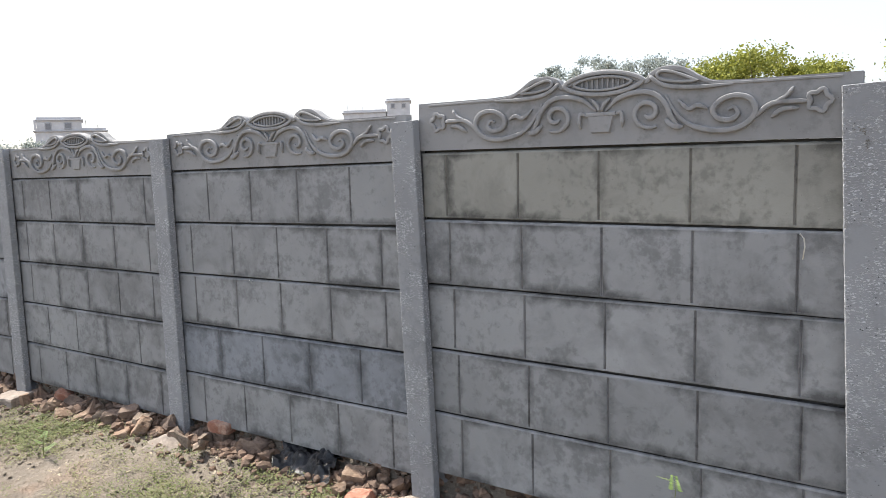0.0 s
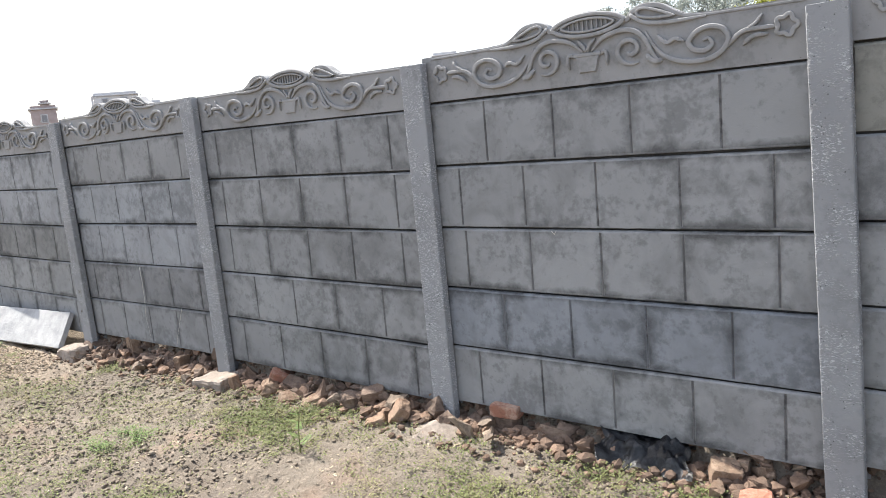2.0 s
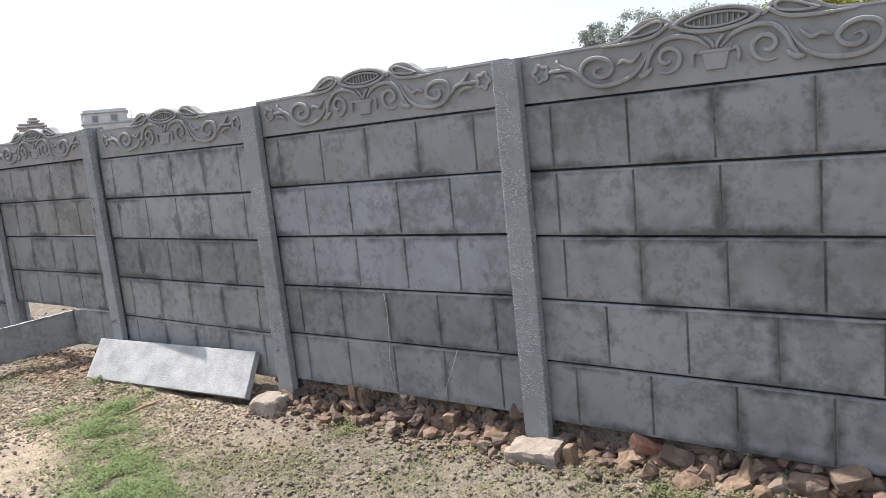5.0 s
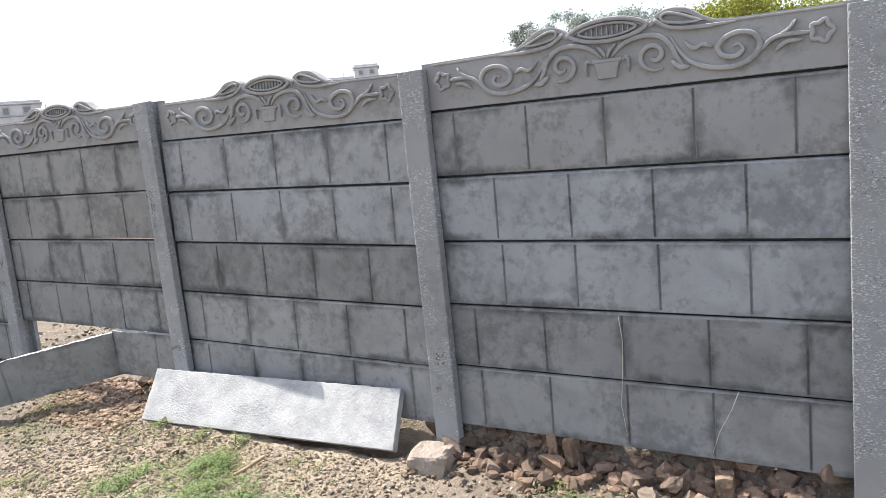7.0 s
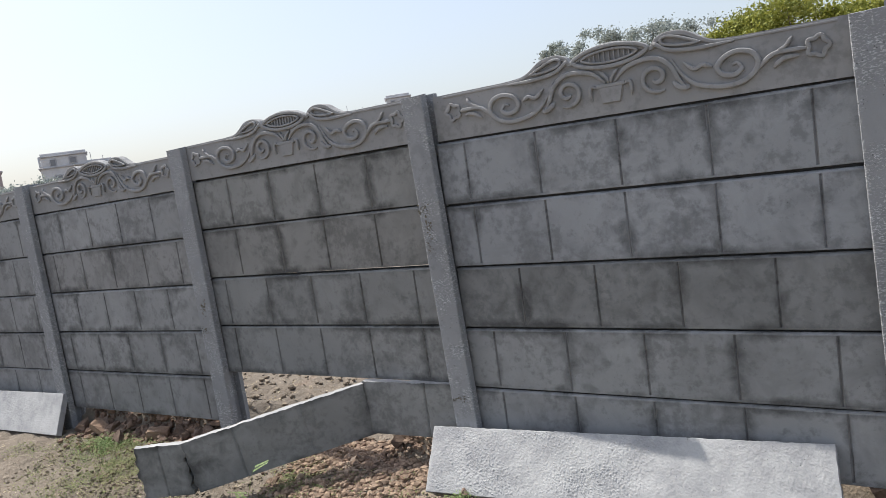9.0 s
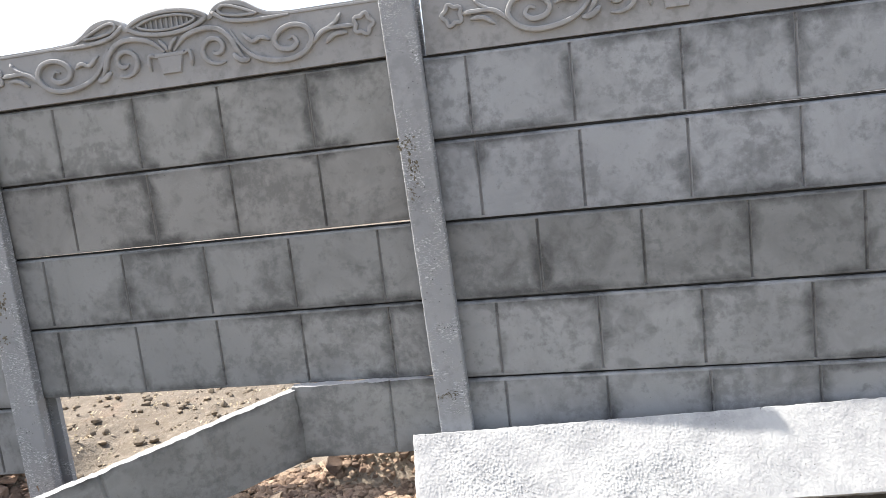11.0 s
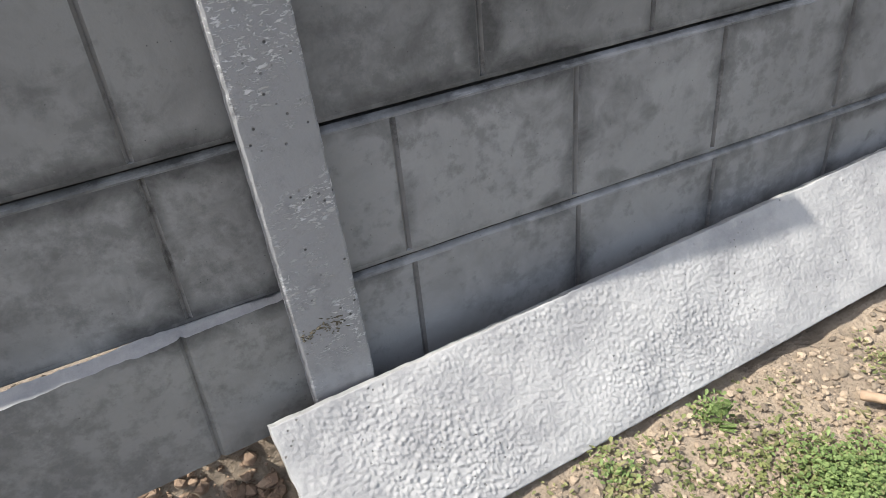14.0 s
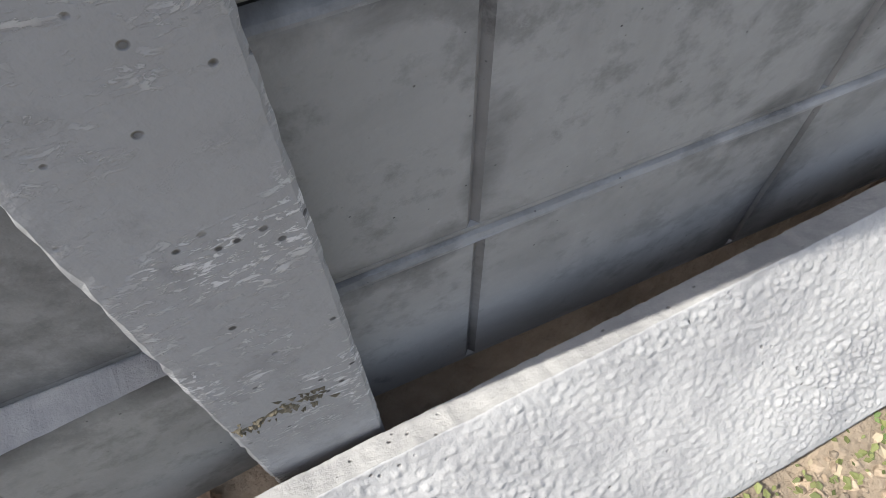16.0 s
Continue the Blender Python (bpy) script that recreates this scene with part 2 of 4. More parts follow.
BARK = plain("bark", (0.13, 0.10, 0.075), 0.95, 0.35, 2.0)
# Plaster, render and window colours are lightened to stand in for distance haze.
PLASTER = plain("weathered_plaster", (0.55, 0.55, 0.56), 0.9, 0.14, 0.4)
PLASTER_DARK = plain("dark_render", (0.42, 0.42, 0.43), 0.9, 0.2, 0.4)
BRICKWORK = plain("far_brickwork", (0.36, 0.30, 0.29), 0.9, 0.2, 0.5)
GLASS_DARK = plain("dark_window", (0.2, 0.205, 0.22), 0.3, 0.1)
WOOD = plain("dry_stick", (0.36, 0.26, 0.18), 0.85, 0.3, 30.0)
MOSS = plain("cement_crust", (0.12, 0.105, 0.075), 0.95, 0.5, 60.0)
PALE = plain("pale_fibre", (0.55, 0.53, 0.47), 0.8, 0.2, 20.0)


# ---------------------------------------------------------------- mesh helpers
def mesh(name, verts, faces, mat, smooth=False):
    me = bpy.data.meshes.new(name)
    me.from_pydata([tuple(v) for v in verts], [], [tuple(f) for f in faces])
    me.materials.append(mat)
    if smooth:
        me.polygons.foreach_set("use_smooth", [True] * len(me.polygons))
    me.update()
    return me


def from_bm(name, bm, mat, smooth=False):
    bmesh.ops.recalc_face_normals(bm, faces=bm.faces[:])
    me = bpy.data.meshes.new(name)
    bm.to_mesh(me)
    bm.free()
    me.materials.append(mat)
    if smooth:
        me.polygons.foreach_set("use_smooth", [True] * len(me.polygons))
    return me


def part(name, me, parent, m=None, label=""):
    ob = new(name, me)
    ob.parent = parent
    if m is not None:
        ob.matrix_basis = m
    return tagged(ob, label)


def thing(name, me, m, label, category, group="", kind=""):
    ob = new(name, me)
    ob.matrix_basis = m
    return tagged(ob, label, category, group, kind)


def box_bm(sx, sy, sz, bevel=0.0, segs=1, cuts=0, rough=0.0, seed=0):
    """A box about the origin with bevelled, optionally roughened faces."""
    bm = bmesh.new()
    bmesh.ops.create_cube(bm, size=1.0)
    bmesh.ops.scale(bm, vec=(sx, sy, sz), verts=bm.verts)
    if cuts:
        bmesh.ops.subdivide_edges(bm, edges=bm.edges[:], cuts=cuts, use_grid_fill=True)
    elif bevel:
        bmesh.ops.bevel(bm, geom=bm.edges[:], offset=bevel, segments=segs, affect="EDGES")
    if rough:
        off = Vector((seed * 3.7, seed * 1.9, seed * 2.3))
        size = min(sx, sy, sz)
        for v in bm.verts:
            n = noise.noise_vector(v.co / size * 0.8 + off) * rough * 0.28 + noise.noise_vector(v.co / size * 3.1 + off) * rough * 0.8
            corner = sum(abs(c) > 0.46 * s for c, s in zip(v.co, (sx, sy, sz)))
            v.co = v.co * (1 - 0.05 * max(0, corner - 1)) + n * size
    return bm


def ramp01(v, lo, hi):
    k = min(1.0, max(0.0, (v - lo) / (hi - lo)))
    return k * k * (3 - 2 * k)


def ground_z(x, y):
    """The lie of the land: uneven soil, a low bank of spoil along the foot of the wall, and a field behind."""
    z = -0.075 + 0.035 * noise.noise((x * 0.35, y * 0.35, 3.0)) + 0.022 * noise.noise((x * 1.6, y * 1.6, 7.0))
    z += 0.019 * noise.noise((x * 5.0, y * 5.0, 1.0)) + 0.017 * noise.noise((x * 13.0, y * 13.0, 2.0)) + 0.010 * noise.noise((x * 29.0, y * 29.0, 4.0))
    whole = 1 - ramp01(-x, 9.9, 10.3) * (1 - ramp01(-x, 11.5, 11.7))
    z += 0.03 * ramp01(y, 2.7, 3.15)
    z += (0.16 + 0.05 * noise.noise((x * 3.0, 1.0, 0.0))) * whole * ramp01(y, 3.285, 3.37) * (1 - ramp01(y, 3.5, 4.1))
    z += 0.03 * ramp01(y, 3.45, 4.6)
    # Hollow behind the spare slab, shaped extra deep to darken the gap.
    z -= 0.27 * ramp01(y, 3.09, 3.14) * (1 - ramp01(y, 3.22, 3.27)) * ramp01(x, -9.66, -9.5) * (1 - ramp01(x, -7.95, -7.8))
    return z


# ---------------------------------------------------------------- ground
def spread(lo, hi, step, far):
    inner = list(np.arange(lo, hi + 1e-6, step))
    out, d = [], step
    reach = 0.0
    while reach < far:
        d *= 1.28
        reach += d
        out.append(reach)
    return np.array([lo - r for r in reversed(out)] + inner + [hi + r for r in out])


gx, gy = spread(-14.0, 1.0, 0.027, 2500), spread(1.0, 4.4, 0.027, 2500)
gv = [(x, y, ground_z(x, y)) for y in gy for x in gx]
nx, ny = len(gx), len(gy)
gf = [(j * nx + i, j * nx + i + 1, (j + 1) * nx + i + 1, (j + 1) * nx + i) for j in range(ny - 1) for i in range(nx - 1)]
thing("ground", mesh("ground", gv, gf, SOIL, True), Matrix(), "bare brown soil with dry crumbs and weeds", "ground", kind="structure")

# ---------------------------------------------------------------- the wall
WALL_Y = 3.274
POST_W = 0.147
POST_X = [3.79, 1.88, -0.03, -1.94, -3.84, -5.775, -7.655, -9.613, -11.50, -13.46, -15.4, -17.35]
POST_TOP = [1.80, 1.79, 1.80, 1.81, 1.835, 1.866, 1.862, 1.915, 1.925, 1.91, 1.91, 1.91]
POST_LEAN = [0.0, 0.0, 0.022, 0.018, 0.0, 0.0, 0.011, 0.016, 0.006, 0.0, 0.0, 0.0]
BAY_Z = [(1.66, 1.64), (1.65, 1.63), (1.665, 1.622), (1.64, 1.622), (1.648, 1.618), (1.664, 1.657), (1.675, 1.642), (1.706, 1.69), (1.675, 1.67), (1.67, 1.67), (1.67, 1.67)]
PITCH = 0.3122


def post_mesh(height, seed, width=POST_W):
    """An H-shaped concrete fence post, its arrises worn."""
    w, d, c, s = width / 2, 0.147, 0.004, 0.045
    prof = [(-w + c, 0), (-w + 0.012, 0), (w - 0.012, 0), (w - c, 0), (w, c), (w, 0.046), (w - s, 0.05), (w - s, 0.112), (w, 0.116), (w, d - c), (w - c, d), (-w + c, d), (-w, d - c), (-w, 0.116), (-w + s, 0.112), (-w + s, 0.05), (-w, 0.046), (-w, c)]
    rnd = random.Random(seed)
    steps, n = 200, len(prof)
    verts, faces = [], []
    for k in range(steps + 1):
        z = height * k / steps
        for i, (x, y) in enumerate(prof):
            j = 0.0008
            if i in (0, 17, 3, 4) and rnd.random() < 0.15:
                j = 0.0022
            bow = 0.0006 * noise.noise((z * 5, seed * 3.3, 0.5 if x > 0 else 9.5))
            x, y = (x, y) if i in (1, 2) else (x + bow - (1 if x > 0 else -1) * rnd.uniform(-0.0004, j), y + rnd.uniform(0, j))
            verts.append((x, y, z - (0.006 if k == steps and i in (0, 1, 2, 3, 4, 17) else 0)))
    for k in range(steps):
        for i in range(n):
            faces.append((k * n + i, k * n + (i + 1) % n, (k + 1) * n + (i + 1) % n, (k + 1) * n + i))
    faces.append(tuple(range(n))[::-1])
    faces.append(tuple(steps * n + i for i in range(n)))
    return mesh("concrete_post", verts, faces, POST)


POSTS = []
for i, (x, top, lean) in enumerate(zip(POST_X, POST_TOP, POST_LEAN)):
    low = -0.32
    narrow = i == 7
    m = Matrix.Translation((x + POST_W / 2 + lean + 0.0055 * narrow, 3.206 if narrow else 3.215, low)) @ Euler((0.002 * narrow, -lean, 0)).to_matrix().to_4x4()
    POSTS.append(thing("concrete_post", post_mesh(top - low, i, 0.127 if narrow else 0.138), m, "upright grey concrete fence post with pitted faces", "fence post", "fence posts"))

# block moulds
MOULD_A = [0.262, 0.633, 1.003, 1.373, 1.743]
MOULD_B = [0.447, 0.815, 1.183, 1.555]
BLOCKS = {}


def block_mesh(w):
    """One block of a cast panel: a flat face whose sides fall away into shallow grooves."""
    key = round(w, 3)
    if key not in BLOCKS:
        lo, hi, c, deep = 0.0095, 0.2905, 0.0062, 0.0072
        v = [(0, deep, lo), (w, deep, lo), (w, deep, hi), (0, deep, hi)]
        v += [(c, 0.0004, lo), (w - c, 0.0004, lo), (w - c, 0.0004, hi), (c, 0.0004, hi)]
        v += [(c + 0.004, 0, lo + 0.002), (w - c - 0.004, 0, lo + 0.002), (w - c - 0.004, 0, hi - 0.002), (c + 0.004, 0, hi - 0.002)]
        f = [(8, 9, 10, 11), (4, 5, 9, 8), (5, 6, 10, 9), (6, 7, 11, 10), (7, 4, 8, 11), (1, 2, 6, 5), (3, 0, 4, 7), (0, 1, 5, 4), (2, 3, 7, 6)]
        me = mesh("block", v, f, PANEL)
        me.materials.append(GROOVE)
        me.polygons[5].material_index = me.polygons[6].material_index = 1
        BLOCKS[key] = me
    return BLOCKS[key]


def panel(m, length, joints, start, label, tall=0.313, seed=0):
    """A cast wall panel with a sloping, chipped ledge along its top and raised blocks. joints are measured from the bay's corner; start is where the panel begins there."""
    prof = [(0.012, 0.0), (0.001, 0.0012), (0.0, 0.004), (0.0, 0.0095), (0.008, 0.0098), (0.008, 0.2902), (0.0, 0.2905), (0.0, 0.2935), (0.0030, 0.2975), (0.0130, 0.3030), (0.026, 0.3034), (0.027, tall), (0.046, tall), (0.046, 0.0)]
    cols, n = 90, len(prof)
    verts, faces = [], []
    for i in range(cols + 1):
        x = length * i / cols
        for k, (y, z) in enumerate(prof):
            chip = noise.noise((x * 14, seed * 3.1, k * 0.7)) * 0.0016 + noise.noise((x * 55, seed * 1.7, k * 0.9)) * 0.0011
            dent = 0.006 * max(0.0, noise.noise((x * 9, seed * 2.3, 5.0)) - 0.42)
            if k in (7, 8):
                y, z = y + abs(chip) * 0.6 + dent, z + chip - dent
            elif k == 1:
                z += chip * 0.5
            verts.append((x, y, z))
    for i in range(cols):
        for k in range(n):
            faces.append((i * n + k, (i + 1) * n + k, (i + 1) * n + (k + 1) % n, i * n + (k + 1) % n))
    faces += [tuple(range(n)), tuple(cols * n + k for k in range(n))[::-1]]
    me = mesh("wall_panel", verts, faces, PANEL)
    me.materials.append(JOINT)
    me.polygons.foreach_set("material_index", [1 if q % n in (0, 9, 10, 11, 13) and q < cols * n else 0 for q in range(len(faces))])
    ob = thing("wall_panel", me, m, label, "wall panel", "cast wall panels")
    cuts = [0.0] + [j - start for j in joints if 0.02 < j - start < length - 0.02] + [length]
    for a, b in zip(cuts, cuts[1:]):
        part("block", block_mesh(b - a), ob, Matrix.Translation((a, 0, 0)))
    return ob


# how far the mould pattern sits from the bay's corner in the top row, and its drift from row to row
DRIFT = {2: (-0.008, 0.0085), 3: (0.010, 0.005), 4: (-0.005, 0.0075), 5: (-0.012, 0.0065), 6: (0.008, 0.003), 7: (-0.018, 0.006)}
TONES = {(2, 0): (0.98, 0.95, 0.84), (3, 3): (0.84, 0.88, 0.95), (5, 3): (0.76, 0.76, 0.77), (5, 2): (1.02, 1.04, 1.08), (5, 1): (1.0, 1.03, 1.07), (6, 0): (1.03, 1.05, 1.08), (6, 1): (1.03, 1.05, 1.09), (6, 2): (0.80, 0.80, 0.79), (7, 0): (0.92, 0.91, 0.87), (7, 1): (0.84, 0.82, 0.78), (7, 2): (0.80, 0.80, 0.78), (7, 3): (0.82, 0.82, 0.80), (8, 1): (0.9, 0.88, 0.86)}
MOULDS = {2: "AAAAA", 3: "BAABA", 4: "AAABA", 5: "ABBAA", 6: "AABAA", 7: "BBAA", 8: "BABAA"}
PANEL_WORDS = ["grey cast concrete wall panel with block pattern", "stained grey concrete panel moulded as blocks", "grey concrete wall panel with dark damp patches"]
for bay in range(11):
    left, right = POST_X[bay + 1], POST_X[bay]
    zl, zr = BAY_Z[bay]
    start = POST_W - 0.032
    length = right - left - POST_W + 0.064
    slope = math.atan2(zr - zl, right - left)
    k = (right - left) / 1.905
    shift, drift = DRIFT.get(bay, (0.0, 0.005))
    for row, kind in enumerate(MOULDS.get(bay, "ABAAB")):
        rnd = random.Random(bay * 10 + row)
        z = zl - (row + 1) * PITCH
        m = Matrix.Translation((left + start, WALL_Y + rnd.uniform(-0.003, 0.003), z)) @ Euler((rnd.uniform(-0.006, 0.006), -slope + rnd.uniform(-0.0015, 0.0015), 0)).to_matrix().to_4x4()
        shade = TONES.get((bay, row), (rnd.uniform(0.88, 1.02),) * 3)
        made = panel(m, length, [j * k * (1.012 if bay == 7 else 1.0) + shift + row * drift + rnd.uniform(-0.004, 0.004) for j in (MOULD_A if kind == "A" else MOULD_B)], start, PANEL_WORDS[(bay + row) % 3], 0.3085 if (bay, row) in ((7, 2), (6, 3)) else 0.313, bay * 10 + row)
        for ob in (made, *made.children):
            ob.color = (*shade, 1.0)


# ---------------------------------------------------------------- ornamental top panels
def bezier(pts, n=8):
    """A smooth open line through the points (Catmull-Rom)."""
    p = [np.array(q, float) for q in pts]
    p = [2 * p[0] - p[1]] + p + [2 * p[-1] - p[-2]]
    out = []
    for i in range(1, len(p) - 2):
        for t in np.linspace(0, 1, n, endpoint=False):
            out.append(0.5 * (2 * p[i] + (p[i + 1] - p[i - 1]) * t + (2 * p[i - 1] - 5 * p[i] + 4 * p[i + 1] - p[i + 2]) * t**2 + (3 * p[i] - p[i - 1] - 3 * p[i + 1] + p[i + 2]) * t**3))
    return out + [p[-2]]


def spiral(cx, cz, r0, r1, a0, a1, n=26, flat=0.9):
    return [(cx + (r0 + (r1 - r0) * k / n) * math.cos(radians(a0 + (a1 - a0) * k / n)), cz + flat * (r0 + (r1 - r0) * k / n) * math.sin(radians(a0 + (a1 - a0) * k / n))) for k in range(n + 1)]


def ridge(line, width=0.016, height=0.013, closed=False, taper=True):
    """A half-round raised moulding along a line on the panel's face."""
    line = [np.array(q, float) for q in line]
    n = len(line)
    shape = [(-1, 0.15), (-0.93, -0.82), (-0.66, -1.0), (0, -1.04), (0.66, -1.0), (0.93, -0.82), (1, 0.15)]
    width, height = width * 1.2, height * 1.3
    verts, faces = [], []
    for i, q in enumerate(line):
        a, b = (line[(i - 1) % n], line[(i + 1) % n]) if closed else (line[max(0, i - 1)], line[min(n - 1, i + 1)])
        d = (b - a) / (np.linalg.norm(b - a) + 1e-9)
        side = np.array((-d[1], d[0]))
        s = 1.0 if closed or not taper else 0.45 + 0.55 * min(1.0, i / (0.18 * n), (n - 1 - i) / (0.18 * n))
        for u, v in shape:
            p = q + side * u * width / 2 * s
            verts.append((p[0], v * height * s, p[1]))
    k = len(shape)
    for i in range(n if closed else n - 1):
        j = (i + 1) % n
        for c in range(k - 1):
            faces.append((i * k + c, i * k + c + 1, j * k + c + 1, j * k + c))
    if not closed:
        faces += [tuple(range(k)), tuple((n - 1) * k + c for c in range(k))[::-1]]
    bm = bmesh.new()
    bv = [bm.verts.new(v) for v in verts]
    for f in faces:
        bm.faces.new([bv[i] for i in f])
    return from_bm("ridge", bm, ORNAMENT)


def outline_top(half):
    """The upper edge of an ornamental panel, from left to right."""
    hump = bezier([(-0.52, 0.219), (-0.43, 0.226), (-0.375, 0.248), (-0.315, 0.283), (-0.25, 0.291), (-0.205, 0.276), (-0.18, 0.250), (-0.15, 0.258), (-0.08, 0.288), (0.0, 0.299), (0.08, 0.288), (0.15, 0.258), (0.18, 0.250), (0.205, 0.276), (0.25, 0.291), (0.315, 0.283), (0.375, 0.248), (0.43, 0.226), (0.52, 0.219)], 5)
    return [np.array((-half, 0.217))] + hump + [np.array((half, 0.217))]


def ornament(half):
    """An ornamental coping panel with scrolls, pot, flowers and an eye-shaped crest, cast in one with its relief."""
    top = outline_top(half)
    bm = bmesh.new()
    n = len(top)
    rows = []
    for y in (0.0, 0.046):
        rows.append(([bm.verts.new((p[0], y, 0.0)) for p in top], [bm.verts.new((p[0], y, p[1])) for p in top]))
    for i in range(n - 1):
        for k in (0, 1):
            bm.faces.new([rows[k][0][i], rows[k][0][i + 1], rows[k][1][i + 1], rows[k][1][i]])
        for e in (0, 1):
            bm.faces.new([rows[0][e][i], rows[0][e][i + 1], rows[1][e][i + 1], rows[1][e][i]])
    for i in (0, n - 1):
        bm.faces.new([rows[0][0][i], rows[0][1][i], rows[1][1][i], rows[1][0][i]])
    ob = new("ornamental_panel", from_bm("ornamental_panel", bm, ORNAMENT))
    tagged(ob, "grey concrete coping panel with moulded scrolls and flowers", "wall panel", "ornamental coping panels")

    def add(name, line, width=0.015, height=0.013, closed=False, taper=True):
        part(name, ridge(line, width, height, closed, taper), ob)

    rim = [(p[0], p[1] - 0.010) for p in top[1:-1]]
    add("rim", [(-half + 0.06, 0.206)] + rim + [(half - 0.06, 0.206)], 0.017, 0.007)
    under = bezier([(-0.50, 0.205), (-0.36, 0.203), (-0.26, 0.215), (-0.205, 0.245), (-0.19, 0.262)], 6)
    add("loop_moulding", under, 0.014, 0.012)
    add("loop_moulding", [(-x, z) for x, z in under], 0.014, 0.012)
    for s in (-1, 1):
        add("loop", [(s * x, z) for x, z in bezier([(0.375, 0.226), (0.30, 0.228), (0.235, 0.242), (0.222, 0.262), (0.245, 0.272), (0.295, 0.260), (0.375, 0.226)], 5)[:-1]], 0.010, 0.012, True)
    for a, b, w in ((0.165, 0.043, 0.015), (0.122, 0.026, 0.009)):
        lens = [(a * math.cos(t), 0.243 + b * math.sin(t) * abs(math.sin(t)) ** 0.35) for t in np.linspace(0, 2 * math.pi, 40, endpoint=False)]
        add("eye_frame", lens, w, 0.0135, True)
    for k in range(-4, 5):
        x = k * 0.022
        h = 0.024 * (1 - (abs(x) / 0.125) ** 1.6)
        add("eye_bar", [(x, 0.243 - h), (x, 0.243 + h)], 0.006, 0.0075, False, False)
    pot = [(-0.066, 0.118), (-0.050, 0.048), (0.032, 0.048), (0.050, 0.118)]
    bm = bmesh.new()
    low, high = [bm.verts.new((x, 0.001, z)) for x, z in pot], [bm.verts.new((x * 0.9 - 0.001, -0.011, 0.083 + (z - 0.083) * 0.88)) for x, z in pot]
    bm.faces.new(high)
    for i in range(4):
        bm.faces.new([low[i], low[(i + 1) % 4], high[(i + 1) % 4], high[i]])
    part("pot", from_bm("pot", bm, ORNAMENT), ob)
    add("pot_rim", [(-0.07, 0.122), (0.054, 0.122)], 0.014, 0.009, False, False)
    for s in (-1, 1):
        f = lambda pts: [(s * x - 0.008, z) for x, z in pts]
        add("tulip_leaf", f(bezier([(0.004, 0.130), (0.012, 0.155), (0.040, 0.185)], 5)), 0.012)
        add("pot_handle", f(bezier([(0.060, 0.118), (0.085, 0.126), (0.092, 0.100), (0.088, 0.068)], 5)), 0.012)
        add("scroll", f(bezier([(0.020, 0.135), (0.075, 0.180), (0.150, 0.199), (0.215, 0.190), (0.262, 0.150), (0.285, 0.100), (0.315, 0.056)], 6)), 0.017)
        add("scroll", f(spiral(0.195, 0.118, 0.068, 0.014, 300, -150)), 0.016)
        add("scroll_leaf", f(bezier([(0.262, 0.090), (0.295, 0.062), (0.330, 0.060)], 5)), 0.018)
        add("scroll", f(bezier([(0.262, 0.180), (0.300, 0.115), (0.350, 0.068), (0.420, 0.044), (0.500, 0.040), (0.560, 0.062), (0.590, 0.105), (0.570, 0.148), (0.520, 0.163), (0.470, 0.150), (0.440, 0.118), (0.455, 0.086), (0.500, 0.076), (0.528, 0.096), (0.515, 0.120), (0.492, 0.114)], 5)), 0.017)
        add("leaf", f(bezier([(0.310, 0.160), (0.350, 0.125), (0.385, 0.135), (0.420, 0.122)], 5)), 0.014)
        add("spray", f(bezier([(0.575, 0.072), (0.640, 0.125), (0.715, 0.130), (0.760, 0.128)], 6)), 0.015)
        add("spray", f(bezier([(0.640, 0.078), (0.680, 0.104), (0.730, 0.106)], 5)), 0.014)
        add("tendril", f(bezier([(0.650, 0.130), (0.690, 0.150), (0.712, 0.180)], 5)), 0.011)
        add("flower", f([(0.795 + (0.034 + 0.006 * math.cos(5 * t)) * math.cos(t), 0.128 + (0.034 + 0.006 * math.cos(5 * t)) * math.sin(t)) for t in np.linspace(0, 2 * math.pi, 30, endpoint=False)]), 0.014, 0.009, True)
    return ob


first = ornament(0.915)
for bay in range(11):
    left, right = POST_X[bay + 1], POST_X[bay]
    zl, zr = BAY_Z[bay]
    slope = math.atan2(zr - zl, right - left)
    cx = (left + right + POST_W) / 2
    m = Matrix.Translation((cx, WALL_Y - (0.009 if bay == 7 else -0.002 if bay == 6 else 0.001), (zl + zr) / 2 + 0.0015)) @ Euler((0, -slope, 0)).to_matrix().to_4x4()
    if bay == 0:
        first.matrix_basis = m
    else:
        copy_thing(first, m)


